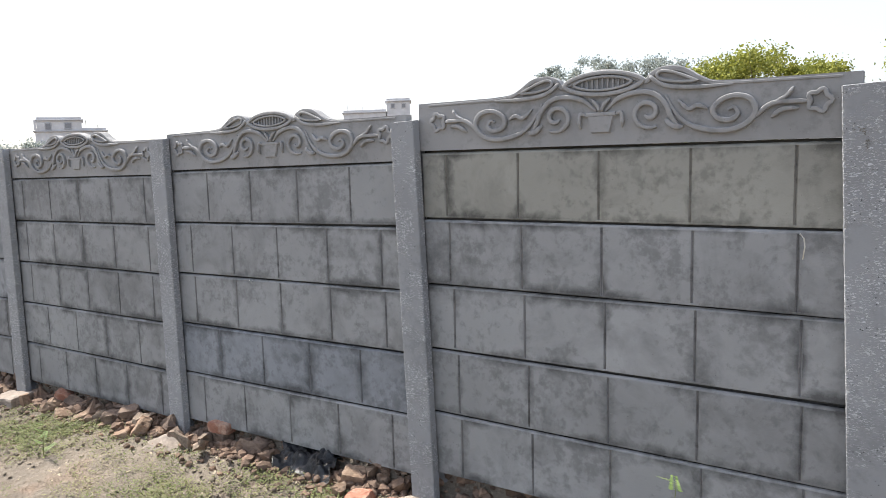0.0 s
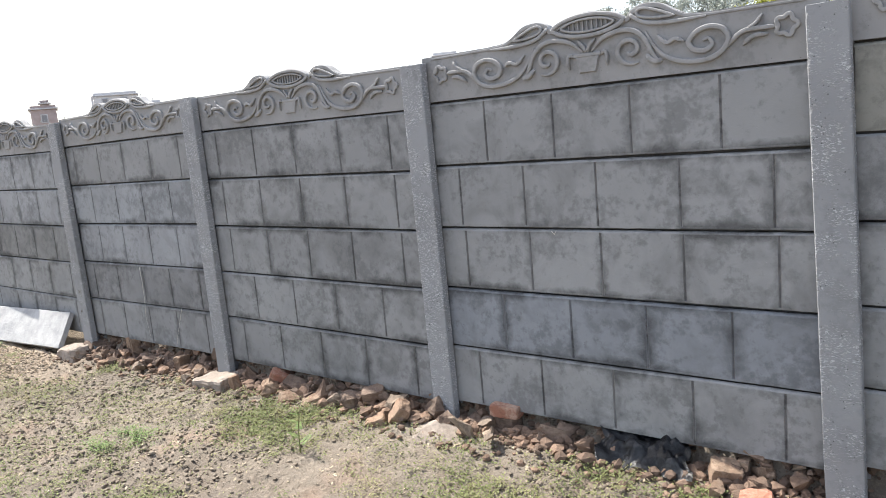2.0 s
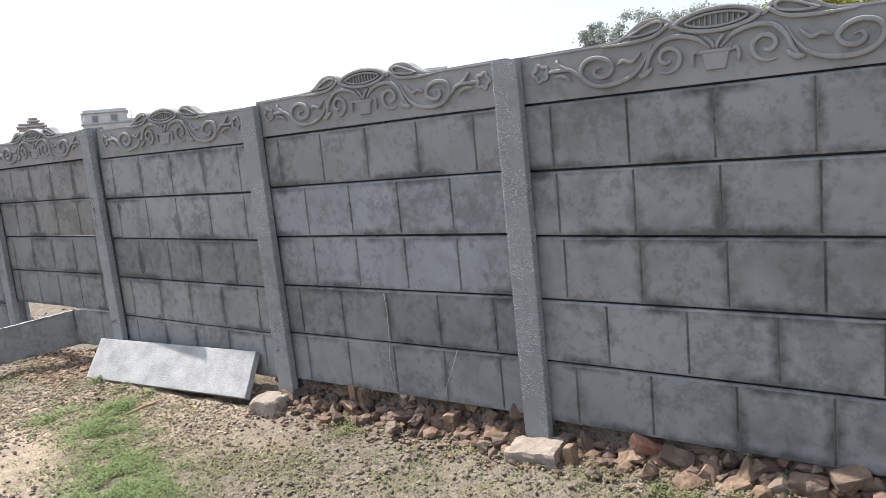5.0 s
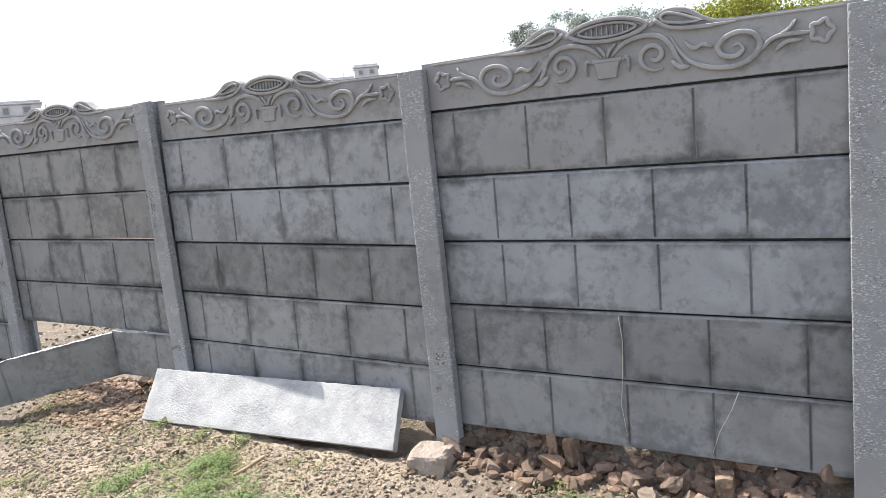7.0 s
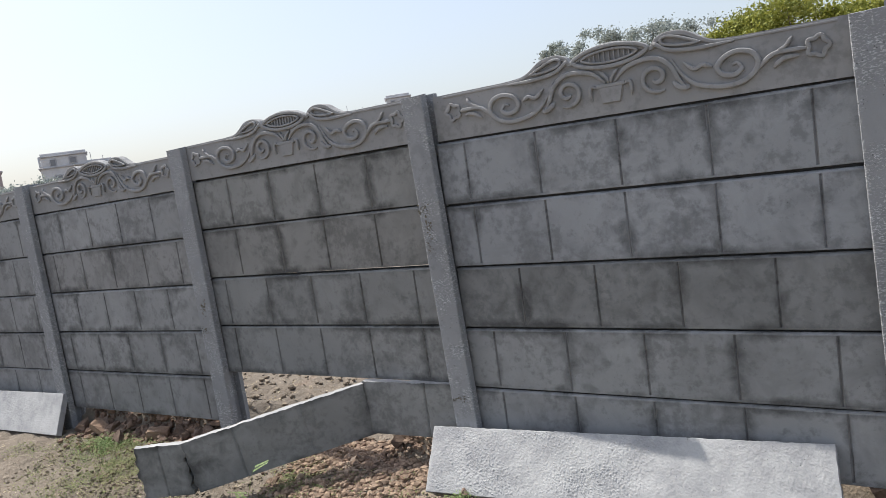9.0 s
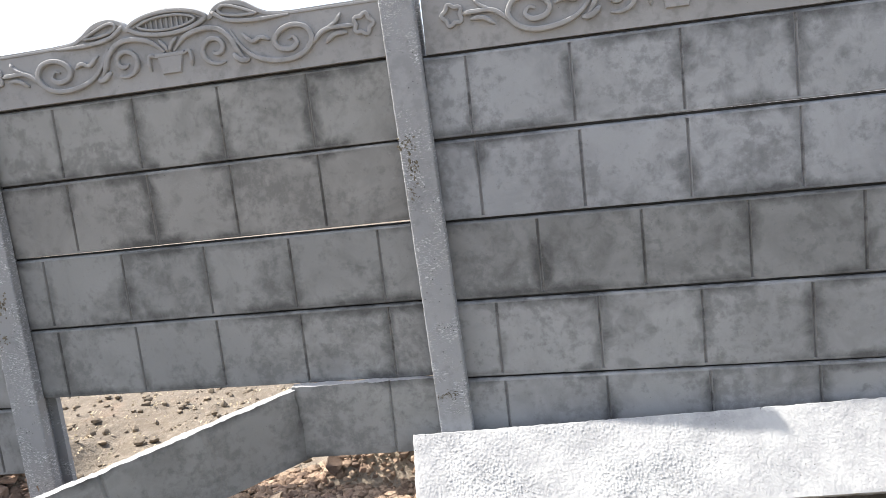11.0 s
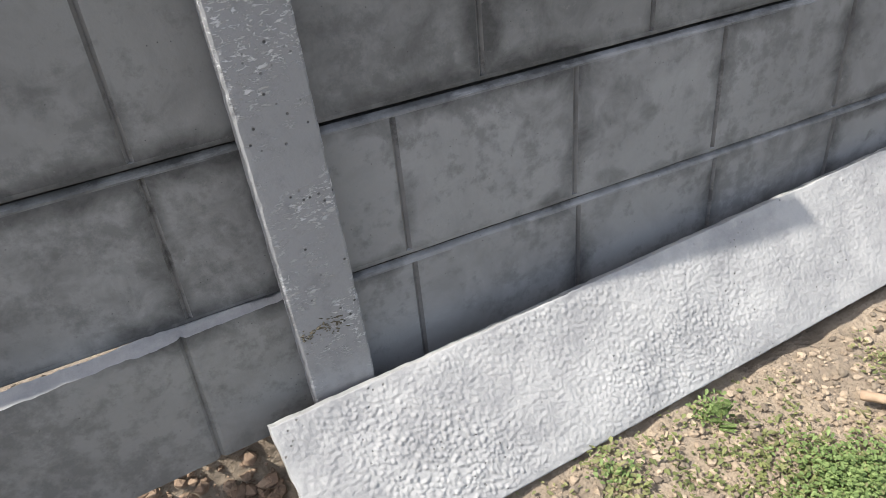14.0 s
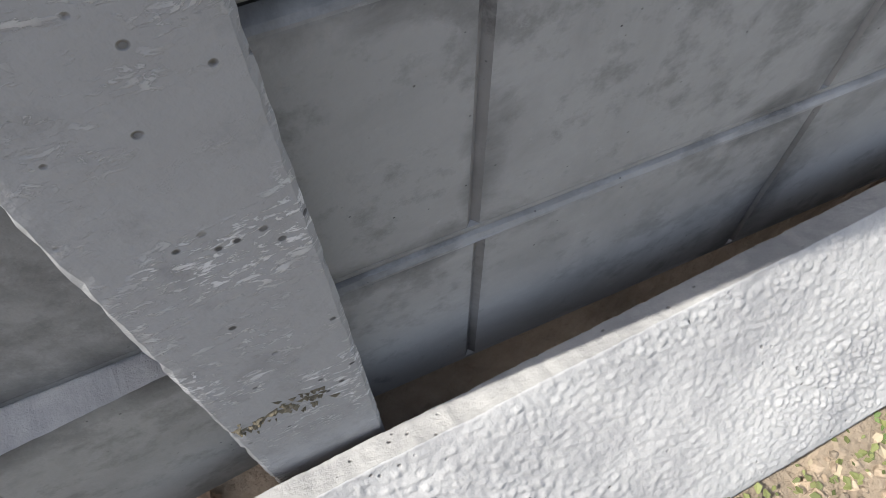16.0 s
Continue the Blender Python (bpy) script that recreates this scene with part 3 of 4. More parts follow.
# ---------------------------------------------------------------- broken bottom panel and spare slabs
def broken_piece(name, a, b, za, zb, h, joints, tilt=0.0, jag=0.0, seed=1):
    """An upright piece of a snapped panel from a to b (plan), with its top heights, cut ends ragged."""
    rnd = random.Random(seed)
    d = Vector((b[0] - a[0], b[1] - a[1], 0))
    length = d.length
    cols, rows, th = 110, 12, 0.046
    grid = []
    bm = bmesh.new()
    for side in (0, 1):
        layer = []
        for i in range(cols + 1):
            u = i / cols
            col = []
            for k in range(rows + 1):
                w = k / rows
                x = u * length
                if i in (0, cols):
                    x += rnd.uniform(-1, 1) * jag
                groove = 0.010 * max([max(0.0, 1 - abs(x - j) / 0.008) for j in joints] or [0.0])
                lip = 0.002 * max(0.0, (w - 0.9) / 0.1)
                y = (groove + lip) if side == 0 else th
                z = w * h + (0.006 * noise.noise((x * 16, seed * 3.0, side * 0.6)) + 0.003 * noise.noise((x * 60, seed, side * 0.9)) - 0.004 if k == rows else 0)
                col.append(bm.verts.new((x, y, z)))
            layer.append(col)
        grid.append(layer)
    for i in range(cols):
        for k in range(rows):
            bm.faces.new([grid[0][i][k], grid[0][i + 1][k], grid[0][i + 1][k + 1], grid[0][i][k + 1]])
            bm.faces.new([grid[1][i][k], grid[1][i][k + 1], grid[1][i + 1][k + 1], grid[1][i + 1][k]])
        bm.faces.new([grid[0][i][0], grid[1][i][0], grid[1][i + 1][0], grid[0][i + 1][0]])
        bm.faces.new([grid[0][i][rows], grid[0][i + 1][rows], grid[1][i + 1][rows], grid[1][i][rows]])
    for k in range(rows):
        for i in (0, cols):
            bm.faces.new([grid[0][i][k], grid[0][i][k + 1], grid[1][i][k + 1], grid[1][i][k]])
    # Crest in paler slab concrete: fresh edge, with sunlit brightness put into its colour.
    crest = {grid[e][i][rows] for e in (0, 1) for i in range(cols + 1)}
    for f in bm.faces:
        if all(v in crest for v in f.verts):
            f.material_index = 1
    me = from_bm(name, bm, PANEL)
    me.materials.append(SLAB)
    yaw = math.atan2(d.y, d.x)
    pitch = -math.atan2(zb - za, length)
    return me, Matrix.Translation((a[0], a[1], za - h)) @ Euler((tilt, pitch, yaw)).to_matrix().to_4x4()


snapped = new("broken_panel")
snapped.matrix_basis = Matrix.Translation((-10.4, 3.0, 0.1))
tagged(snapped, "snapped grey concrete panel sagging out of the wall", "wall panel")
inv = snapped.matrix_basis.inverted()
for a, b, za, zb, joints, tilt, jag, seed in (
    ((-10.185, 3.194), (-9.50, 3.256), 0.459, 0.441, [0.40], 0.0, 0.004, 1),
    ((-10.925, 2.575), (-10.125, 3.222), 0.300, 0.454, [0.28, 0.66], 0.02, 0.008, 2),
    ((-11.235, 2.455), (-10.945, 2.560), 0.285, 0.297, [0.15], 0.05, 0.018, 3),
):
    me, m = broken_piece("panel_piece", a, b, za, zb, 0.30, joints, tilt, jag, seed)
    part("panel_piece", me, snapped, inv @ m).color = (0.84, 0.84, 0.81, 1.0)


def spare_slab(tl, tr, bl, br, thick, label, seed, wrinkled=0.62):
    """A spare cast slab lying with its rough side out: wrinkled over one part, pitted over the rest."""
    tl, tr, bl, br = (Vector(p) for p in (tl, tr, bl, br))
    nu, nv = 620, 104
    nrm = (tr - tl).cross(bl - tl).normalized()
    if nrm.y > 0:
        nrm = -nrm
    length, width = (tr - tl).length, (bl - tl).length
    verts, faces = [], []
    for j in range(nv + 1):
        for i in range(nu + 1):
            u, v = i / nu, j / nv
            p = tl.lerp(tr, u).lerp(bl.lerp(br, u), v)
            q = Vector((u * length * 98, v * width * 98, seed))
            w = noise.noise_vector(q * 0.35) * 0.9
            d = noise.voronoi(q * 0.95 + w)[0]
            worm = min(1.0, (d[1] - d[0]) * 2.2)
            amount = (0.35 + 0.65 * ramp01(noise.noise(q * 0.05 + Vector((3, 1, 0))), -0.3, 0.3)) * (1 - ramp01(u + 0.12 * noise.noise(q * 0.06), wrinkled - 0.16, wrinkled + 0.1))
            z = 0.0042 * worm * (0.08 + 0.92 * amount) + 0.004 * noise.noise(q * 0.07) + 0.0012 * noise.noise(q * 1.3)
            edge = min(u * length, (1 - u) * length, v * width, (1 - v) * width)
            z *= 0.3 + 0.7 * ramp01(edge, 0, 0.02)
            if edge < 0.001:
                p = p + Vector((noise.noise(q * 0.3), 0, noise.noise(q * 0.3 + w))) * 0.003
            verts.append(p + nrm * z)
    n0 = len(verts)
    ring = [i for i in range(nu + 1)] + [j * (nu + 1) + nu for j in range(1, nv + 1)] + [nv * (nu + 1) + i for i in range(nu - 1, -1, -1)] + [j * (nu + 1) for j in range(nv - 1, 0, -1)]
    for r in ring:
        verts.append(verts[r] - nrm * thick)
    for j in range(nv):
        for i in range(nu):
            a = j * (nu + 1) + i
            faces.append((a, a + 1, a + nu + 2, a + nu + 1))
    for k in range(len(ring)):
        l = (k + 1) % len(ring)
        faces.append((ring[l], ring[k], n0 + k, n0 + l))
    faces.append(tuple(n0 + k for k in range(len(ring))))
    bm = bmesh.new()
    bv = [bm.verts.new(v) for v in verts]
    for f in faces:
        bm.faces.new([bv[i] for i in f])
    me = from_bm("concrete_slab", bm, SLAB)
    for f in me.polygons[:nu * nv]:
        f.use_smooth = True
    return thing("concrete_slab", me, Matrix(), label, "concrete slab", "spare slabs")


spare_slab((-9.690, 3.153, 0.247), (-7.845, 3.230, 0.268), (-9.668, 2.968, -0.020), (-7.811, 3.064, 0.002), 0.042, "pale rough concrete slab leaning against the wall", 5.0)
spare_slab((-15.18, 3.13, 0.250), (-13.325, 3.20, 0.250), (-15.16, 2.98, -0.03), (-13.275, 3.05, -0.035), 0.045, "pale concrete slab propped at the foot of the wall", 9.0)


# ---------------------------------------------------------------- crusts and scars on the posts
def crust(sx, sz, seed, mat=MOSS):
    """A thin smear of cement and moss, broken into many small flat flecks."""
    rnd = random.Random(seed)
    bm = bmesh.new()
    for _ in range(26):
        cx, cz = rnd.gauss(0, sx * 0.5), rnd.gauss(0, sz * 0.5)
        rx, rz, turn = sx * rnd.uniform(0.08, 0.34), sz * rnd.uniform(0.06, 0.26), rnd.uniform(-0.7, 0.7)
        top, rim = bm.verts.new((cx, -rnd.uniform(0.0012, 0.0035), cz)), []
        for a in np.linspace(0, 2 * math.pi, 9, endpoint=False):
            u, v = rx * math.cos(a) * rnd.uniform(0.55, 1.2), rz * math.sin(a) * rnd.uniform(0.55, 1.2)
            rim.append(bm.verts.new((cx + u * math.cos(turn) - v * math.sin(turn), 0.002, cz + u * math.sin(turn) + v * math.cos(turn))))
        for i in range(9):
            bm.faces.new([top, rim[i], rim[(i + 1) % 9]])
    return from_bm("crust", bm, mat)


for k, (post, x, z, sx, sz) in enumerate(((7, -9.545, 0.385, 0.030, 0.014), (7, -9.522, 0.380, 0.022, 0.020), (7, -9.572, 0.372, 0.018, 0.010), (7, -9.572, 1.36, 0.034, 0.032), (7, -9.565, 1.26, 0.03, 0.06), (7, -9.575, 1.17, 0.016, 0.03), (8, -11.43, 0.895, 0.032, 0.060), (8, -11.45, 0.745, 0.028, 0.035), (6, -7.575, 0.463, 0.028, 0.036), (6, -7.60, 0.30, 0.02, 0.02), (2, 0.015, 1.645, 0.018, 0.012), (2, 0.03, 1.60, 0.008, 0.02))):
    host = POSTS[post]
    part("crust", crust(sx, sz, k), host, host.matrix_basis.inverted() @ Matrix.Translation((x, 3.2145 + (-0.009 - 0.002 * (z + 0.32) if post == 7 else 0.0), z)), "brown cement crust")


# ---------------------------------------------------------------- stones, bricks, footings
def rock_bm(seed, sub=2, flat=0.75, rough=0.34):
    """An angular broken lump: the hull of a few scattered points, its faces split and roughened."""
    rd = random.Random(seed * 7 + 1)
    bm = bmesh.new()
    for _ in range(11):
        p = Vector((rd.uniform(-1, 1), rd.uniform(-0.85, 0.85), rd.uniform(-flat, flat)))
        bm.verts.new(p * 0.5 / max(0.75, p.length))
    hull = bmesh.ops.convex_hull(bm, input=bm.verts[:])
    bmesh.ops.delete(bm, geom=list(set(hull["geom_interior"] + hull["geom_unused"])), context="VERTS")
    bmesh.ops.subdivide_edges(bm, edges=bm.edges[:], cuts=2, use_grid_fill=True)
    off = Vector((seed * 5.1, seed * 2.7, seed * 1.3))
    for v in bm.verts:
        v.co += noise.noise_vector(v.co * 2.6 + off) * 0.08 + noise.noise_vector(v.co * 7.5 + off) * 0.06
    return bm


def angles(rnd, tip=0.5):
    return Euler((rnd.uniform(-tip, tip), rnd.uniform(-tip, tip), rnd.uniform(0, 6.28))).to_matrix().to_4x4()


STONES = [from_bm("rubble_stone", rock_bm(s), (RUBBLE, STONE, BRICK_GREY, BRICK_TAN, RUBBLE, BRICK_GREY)[s % 6]) for s in range(12)]
STONE_WORDS = ["brown lump of brick rubble at the wall foot", "grey broken stone lying in the rubble", "dark sooty brick lump in the rubble", "tan broken brick lump in the rubble", "reddish brown rubble lump half sunk in soil", "sooty broken brick lump in the rubble"]
rnd = random.Random(11)


def clear_of_slab(x, y):
    return not (-9.70 < x < -7.79 and y > 2.955 + 0.05 * (x + 9.67)) and not (-15.2 < x < -13.2 and y > 2.9)


def rubble(x, y, size, kind, lift=0.3):
    z = ground_z(x, y) + size * lift
    m = Matrix.Translation((x, y, z)) @ angles(rnd, 0.8) @ Matrix.Diagonal((size * rnd.uniform(0.9, 1.4), size, size * rnd.uniform(0.75, 1.1), 1))
    thing("rubble_stone", STONES[kind % 12], m, STONE_WORDS[kind % 6], "stone", "wall foot rubble")


count = 0
while count < 150:
    x = rnd.uniform(-13.2, 0.3)
    y = 3.32 - abs(rnd.gauss(0, 0.12))
    heap = 0.5 + 0.5 * noise.noise((x * 0.9, 4.0, 0.0)) + (0.35 if -6.0 < x < -3.9 else 0.0)
    if not clear_of_slab(x, y) or rnd.random() > heap or -11.3 < x < -9.7:
        continue
    rubble(x, y, rnd.choice((0.05, 0.06, 0.07, 0.08, 0.095, 0.12)) * rnd.uniform(0.8, 1.2), rnd.randrange(12), rnd.uniform(0.2, 0.5))
    count += 1
count = 0
while count < 110:
    x = rnd.uniform(-7.75, 0.3) if count % 6 else rnd.uniform(-13.2, -11.4)
    if rnd.random() > 0.72 + 0.6 * noise.noise((x * 1.3, 8.0, 0.0)):
        continue
    rubble(x, rnd.uniform(3.19, 3.36), rnd.uniform(0.075, 0.14), rnd.choice((0, 2, 4, 5, 6, 8, 10, 11, 3)), rnd.uniform(0.3, 0.55))
    count += 1
for x, y, size, kind in ((-10.10, 3.36, 0.13, 4), (-10.30, 3.18, 0.09, 1), (-9.86, 3.05, 0.07, 3), (-3.58, 3.2, 0.14, 3), (-4.83, 3.2, 0.13, 10), (-2.27, 3.24, 0.15, 4), (-5.1, 3.12, 0.14, 3), (-5.2, 3.2, 0.12, 9), (-4.55, 3.16, 0.13, 1), (-11.30, 3.12, 0.13, 9), (-7.3, 3.15, 0.1, 1), (-6.85, 3.1, 0.1, 4), (-9.2, 2.80, 0.05, 10), (-9.05, 2.72, 0.045, 4), (-11.75, 5.2, 0.16, 4)):
    rubble(x, y, size, kind, 0.22)
thing("flat_stone", from_bm("flat_stone", rock_bm(31, flat=0.3), STONE), pose(-8.57, 2.69, ground_z(-8.57, 2.69) + 0.008, 0, 0, 25) @ Matrix.Diagonal((0.17, 0.11, 0.09, 1)), "flat pale brown stone lying among weeds", "stone")

BRICKS = [from_bm("brick", box_bm(0.185, 0.108, 0.075, cuts=5, rough=r, seed=s), mat) for s, (r, mat) in enumerate(((0.07, BRICK_RED), (0.10, BRICK_TAN), (0.09, BRICK_GREY), (0.16, BRICK_TAN), (0.12, BRICK_RED)))]
BRICKS += [from_bm("brick", box_bm(0.125, 0.108, 0.075, cuts=5, rough=0.13, seed=8 + i), mat) for i, mat in enumerate((BRICK_TAN, BRICK_RED))]
BRICK_WORDS = ["red fired clay brick with chipped edges", "weathered tan clay brick with worn corners", "sooty grey brown brick in the rubble", "broken tan brick with crumbled end", "broken red brick half buried in rubble", "broken half of a tan clay brick", "broken half of a red clay brick"]
for x, y, z, kind, rx, ry, rz, s in (
    (-4.00, 3.12, 0.02, 5, 25, -50, 20, 1.0), (-4.12, 3.06, -0.035, 5, 5, -18, 35, 0.9), (-6.24, 3.24, 0.0, 5, 5, 85, 12, 0.95), (-5.95, 3.2, -0.02, 5, 20, 10, 30, 0.9), (-4.9, 3.1, -0.03, 5, 25, 10, 70, 0.9), (-3.42, 3.27, -0.045, 2, 0, 4, 3, 0.85), (-3.41, 3.275, 0.018, 2, 2, -3, -5, 0.8), (-3.40, 3.27, 0.078, 0, 0, 2, 6, 0.85),
    (-3.12, 3.24, 0.0, 2, 70, 15, 20, 0.8), (-5.47, 3.13, -0.02, 3, 8, 80, 12, 0.6), (-7.03, 3.30, 0.05, 1, 4, 86, 10, 0.65), (-6.93, 3.28, 0.04, 3, 0, 82, -18, 0.7),
    (-2.13, 3.06, -0.03, 6, 6, -4, 12, 1.0), (-1.91, 3.03, -0.02, 6, -6, 3, -14, 1.05), (-1.70, 3.05, -0.03, 5, 8, 6, 30, 1.0), (-2.30, 3.22, 0.0, 5, 12, 10, 30, 1.0), (-1.45, 3.2, -0.02, 2, 8, 4, 20, 0.8), (-1.2, 3.18, -0.03, 1, 0, 8, -20, 0.8),
    (-11.43, 3.26, 0.03, 1, 10, 75, 40, 0.65), (-11.28, 3.02, -0.02, 3, 20, 10, 25, 0.8), (-5.0, 3.25, 0.0, 2, 30, 20, 10, 0.8), (-4.45, 3.22, 0.0, 2, 5, 5, 8, 0.8), (-4.3, 3.24, 0.05, 2, 20, -10, 30, 0.75), (-4.72, 3.14, -0.03, 1, 15, -20, 30, 0.75), (-5.15, 3.27, 0.03, 4, 12, 24, 40, 0.8), (-6.6, 3.2, -0.01, 2, 10, 15, 60, 0.7), (-12.2, 3.22, 0.0, 3, 12, 12, 40, 0.8), (-12.9, 3.2, 0.0, 1, 12, 32, 10, 0.8),
):
    thing("brick", BRICKS[kind], Matrix.Translation((x, y, z)) @ Euler((radians(rx), radians(ry), radians(rz))).to_matrix().to_4x4() @ Matrix.Scale(s, 4), BRICK_WORDS[kind], "brick", "loose bricks")


def footing(x, y, z, sx, sy, sz, seed, label, mat=MORTAR, turn=0.0):
    thing("footing_lump", from_bm("footing_lump", box_bm(sx, sy, sz, cuts=7, rough=0.11, seed=seed), mat), pose(x, y, z, 0, 0, turn), label, "concrete lump", "post footings")


footing(-5.66, 3.12, -0.06, 0.26, 0.22, 0.15, 3, "pale crumbling mortar footing at a post base", MORTAR, 12)
footing(-7.60, 3.10, -0.055, 0.20, 0.19, 0.17, 4, "rough grey concrete lump at a post base", MORTAR, 10)
footing(-11.45, 3.22, -0.05, 0.22, 0.2, 0.1, 6, "grey mortar footing under a post", STONE, 0)


def mound(x, y, z, r, h, seed):
    n, k = 28, 9
    verts, faces = [(0, 0, h)], []
    for j in range(1, k + 1):
        for i in range(n):
            a = 2 * math.pi * i / n
            q = r * j / k * (1 + 0.25 * noise.noise((math.cos(a) * 1.3, math.sin(a) * 1.3, seed)))
            zz = h * (1 - j / k) ** 1.2 + 0.012 * noise.noise((q * 20 * math.cos(a), q * 20 * math.sin(a), seed)) - (0.02 if j == k else 0)
            verts.append((q * math.cos(a), 0.7 * q * math.sin(a), zz))
    for i in range(n):
        faces.append((0, 1 + i, 1 + (i + 1) % n))
        for j in range(k - 1):
            faces.append((1 + j * n + i, 1 + (j + 1) * n + i, 1 + (j + 1) * n + (i + 1) % n, 1 + j * n + (i + 1) % n))
    thing("mortar_footing", mesh("mortar_footing", verts, faces, MORTAR, True), Matrix.Translation((x, y, z)), "low spread of pale spilled mortar round a post", "mortar footing")


mound(-1.86, 3.13, ground_z(-1.86, 3.13) - 0.01, 0.27, 0.10, 5.0)
mound(-3.74, 3.12, ground_z(-3.74, 3.12) - 0.010, 0.21, 0.065, 2.0)


# ---------------------------------------------------------------- plastic sheet
def sheet(x, y, z, sx, sy):
    nu, nv = 40, 22
    verts, faces = [], []
    for j in range(nv + 1):
        for i in range(nu + 1):
            u, v = i / nu - 0.5, j / nv - 0.5
            n = noise.noise((u * 4, v * 4, 1.5)) * 0.5 + abs(noise.noise((u * 9, v * 6, 4.5))) * 0.5
            edge = 1 + 0.35 * noise.noise((math.atan2(v, u) * 2.0, 3.0, 1.0))
            zz = 0.085 * n + 0.05 * (1 - 4 * v * v) + 0.09 * (v + 0.5)
            verts.append((u * sx * edge, v * sy * edge, zz))
    for j in range(nv):
        for i in range(nu):
            a = j * (nu + 1) + i
            faces.append((a, a + 1, a + nu + 2, a + nu + 1))
    bm = bmesh.new()
    bv = [bm.verts.new(p) for p in verts]
    for f in faces:
        bm.faces.new([bv[i] for i in f])
    bmesh.ops.solidify(bm, geom=bm.faces[:], thickness=0.003)
    thing("plastic_sheet", from_bm("plastic_sheet", bm, PLASTIC, True), Matrix.Translation((x, y, z)), "crumpled black plastic sheet under the wall", "plastic sheet")


sheet(-2.66, 3.25, -0.055, 0.42, 0.2)


# ---------------------------------------------------------------- stick, hanging fibres
def tube(name, pts, r0, r1, mat, m, label, category, parent=None):
    n = 7
    verts, faces = [], []
    pts = [Vector(p) for p in pts]
    for k, p in enumerate(pts):
        d = (pts[min(k + 1, len(pts) - 1)] - pts[max(k - 1, 0)]).normalized()
        a = d.orthogonal().normalized()
        b = d.cross(a)
        r = r0 + (r1 - r0) * k / (len(pts) - 1)
        for i in range(n):
            t = 2 * math.pi * i / n
            verts.append(p + (a * math.cos(t) + b * math.sin(t)) * r)
    for k in range(len(pts) - 1):
        for i in range(n):
            faces.append((k * n + i, k * n + (i + 1) % n, (k + 1) * n + (i + 1) % n, (k + 1) * n + i))
    faces += [tuple(range(n))[::-1], tuple((len(pts) - 1) * n + i for i in range(n))]
    me = mesh(name, verts, faces, mat, True)
    return part(name, me, parent, m) if parent else thing(name, me, m, label, category)


tube("stick", [(-8.49, 2.835, -0.035), (-8.465, 2.79, -0.025), (-8.455, 2.73, -0.022), (-8.462, 2.67, -0.028), (-8.487, 2.615, -0.04)], 0.012, 0.007, WOOD, Matrix(), "curved dry brown stick lying on the soil", "stick")
tube("root_fibre", [(-6.665, 3.262, 0.70), (-6.652, 3.258, 0.60), (-6.66, 3.26, 0.45), (-6.672, 3.255, 0.30), (-6.655, 3.26, 0.16)], 0.0016, 0.001, PALE, Matrix(), "thin pale dry root hanging on the wall", "root")
tube("root_fibre", [(-6.18, 3.262, 0.41), (-6.21, 3.258, 0.33), (-6.26, 3.256, 0.23), (-6.288, 3.25, 0.14)], 0.0016, 0.001, PALE, Matrix(), "thin pale dry straw leaning on the wall", "straw")
tube("root_fibre", [(-0.18, 3.262, 1.295), (-0.165, 3.252, 1.28), (-0.162, 3.25, 1.25), (-0.17, 3.258, 1.205)], 0.003, 0.002, PALE, Matrix(), "short pale root caught in a wall joint", "root")
tube("root_fibre", [(-3.06, 3.264, 0.995), (-3.045, 3.262, 0.98), (-3.035, 3.264, 0.997)], 0.003, 0.002, PALE, Matrix(), "small pale scrap stuck on the wall", "scrap")


# ---------------------------------------------------------------- weeds
def leaves(name, spots, mat, label, category, seed, size, tall):
    """Very many small leaves in low tufts: one mesh of bent quads."""
    r = np.random.default_rng(seed)
    verts, faces = [], []
    for x, y, k, h in spots:
        z0 = ground_z(x, y)
        for _ in range(k):
            a, up, ln = r.uniform(0, 6.283), r.uniform(0.15, 1.0), size * r.uniform(0.6, 1.5)
            ox, oy = r.normal(0, 0.018, 2)
            d = np.array((math.cos(a), math.sin(a), r.uniform(-0.1, 0.9)))
            s = np.array((-math.sin(a), math.cos(a), r.uniform(-0.4, 0.4))) * ln * 0.36
            p = np.array((x + ox, y + oy, z0 + up * tall * h))
            b = len(verts)
            verts += [p - s * 0.3, p + s * 0.3, p + d * ln * 0.6 + s, p + d * ln + np.array((0, 0, -0.15 * ln)), p + d * ln * 0.6 - s]
            faces += [(b, b + 1, b + 2, b + 3, b + 4)]
    thing(name, mesh(name, verts, faces, mat), Matrix(), label, category, kind="stuff")


WEED_PATCHES = ((-7.9, 2.15, 0.55), (-6.84, 2.99, 0.13), (-5.04, 2.88, 0.28), (-4.5, 2.8, 0.42), (-4.6, 3.0, 0.2), (-3.1, 2.7, 0.35), (-2.77, 3.05, 0.22), (-2.35, 3.05, 0.12), (-4.55, 1.9, 0.3), (-4.76, 2.82, 0.35), (-8.69, 2.70, 0.25), (-8.25, 2.88, 0.14), (-9.1, 2.90, 0.09), (-12.6, 3.1, 0.4), (-10.5, 2.9, 0.2), (-12.0, 2.9, 0.4), (-9.6, 2.1, 0.25), (-6.96, 3.12, 0.08))
LUSH_PATCHES = ((-5.40, 2.30, 0.16), (-5.43, 2.2, 0.10), (-8.98, 2.38, 0.22), (-8.70, 2.68, 0.14), (-8.46, 2.48, 0.13), (-8.79, 2.97, 0.02), (-9.43, 2.93, 0.05), (-8.24, 2.90, 0.08), (-9.09, 2.93, 0.035), (-8.68, 2.62, 0.12), (-8.35, 2.38, 0.3), (-7.4, 1.95, 0.36), (-7.8, 2.15, 0.25), (-12.6, 3.05, 0.2))


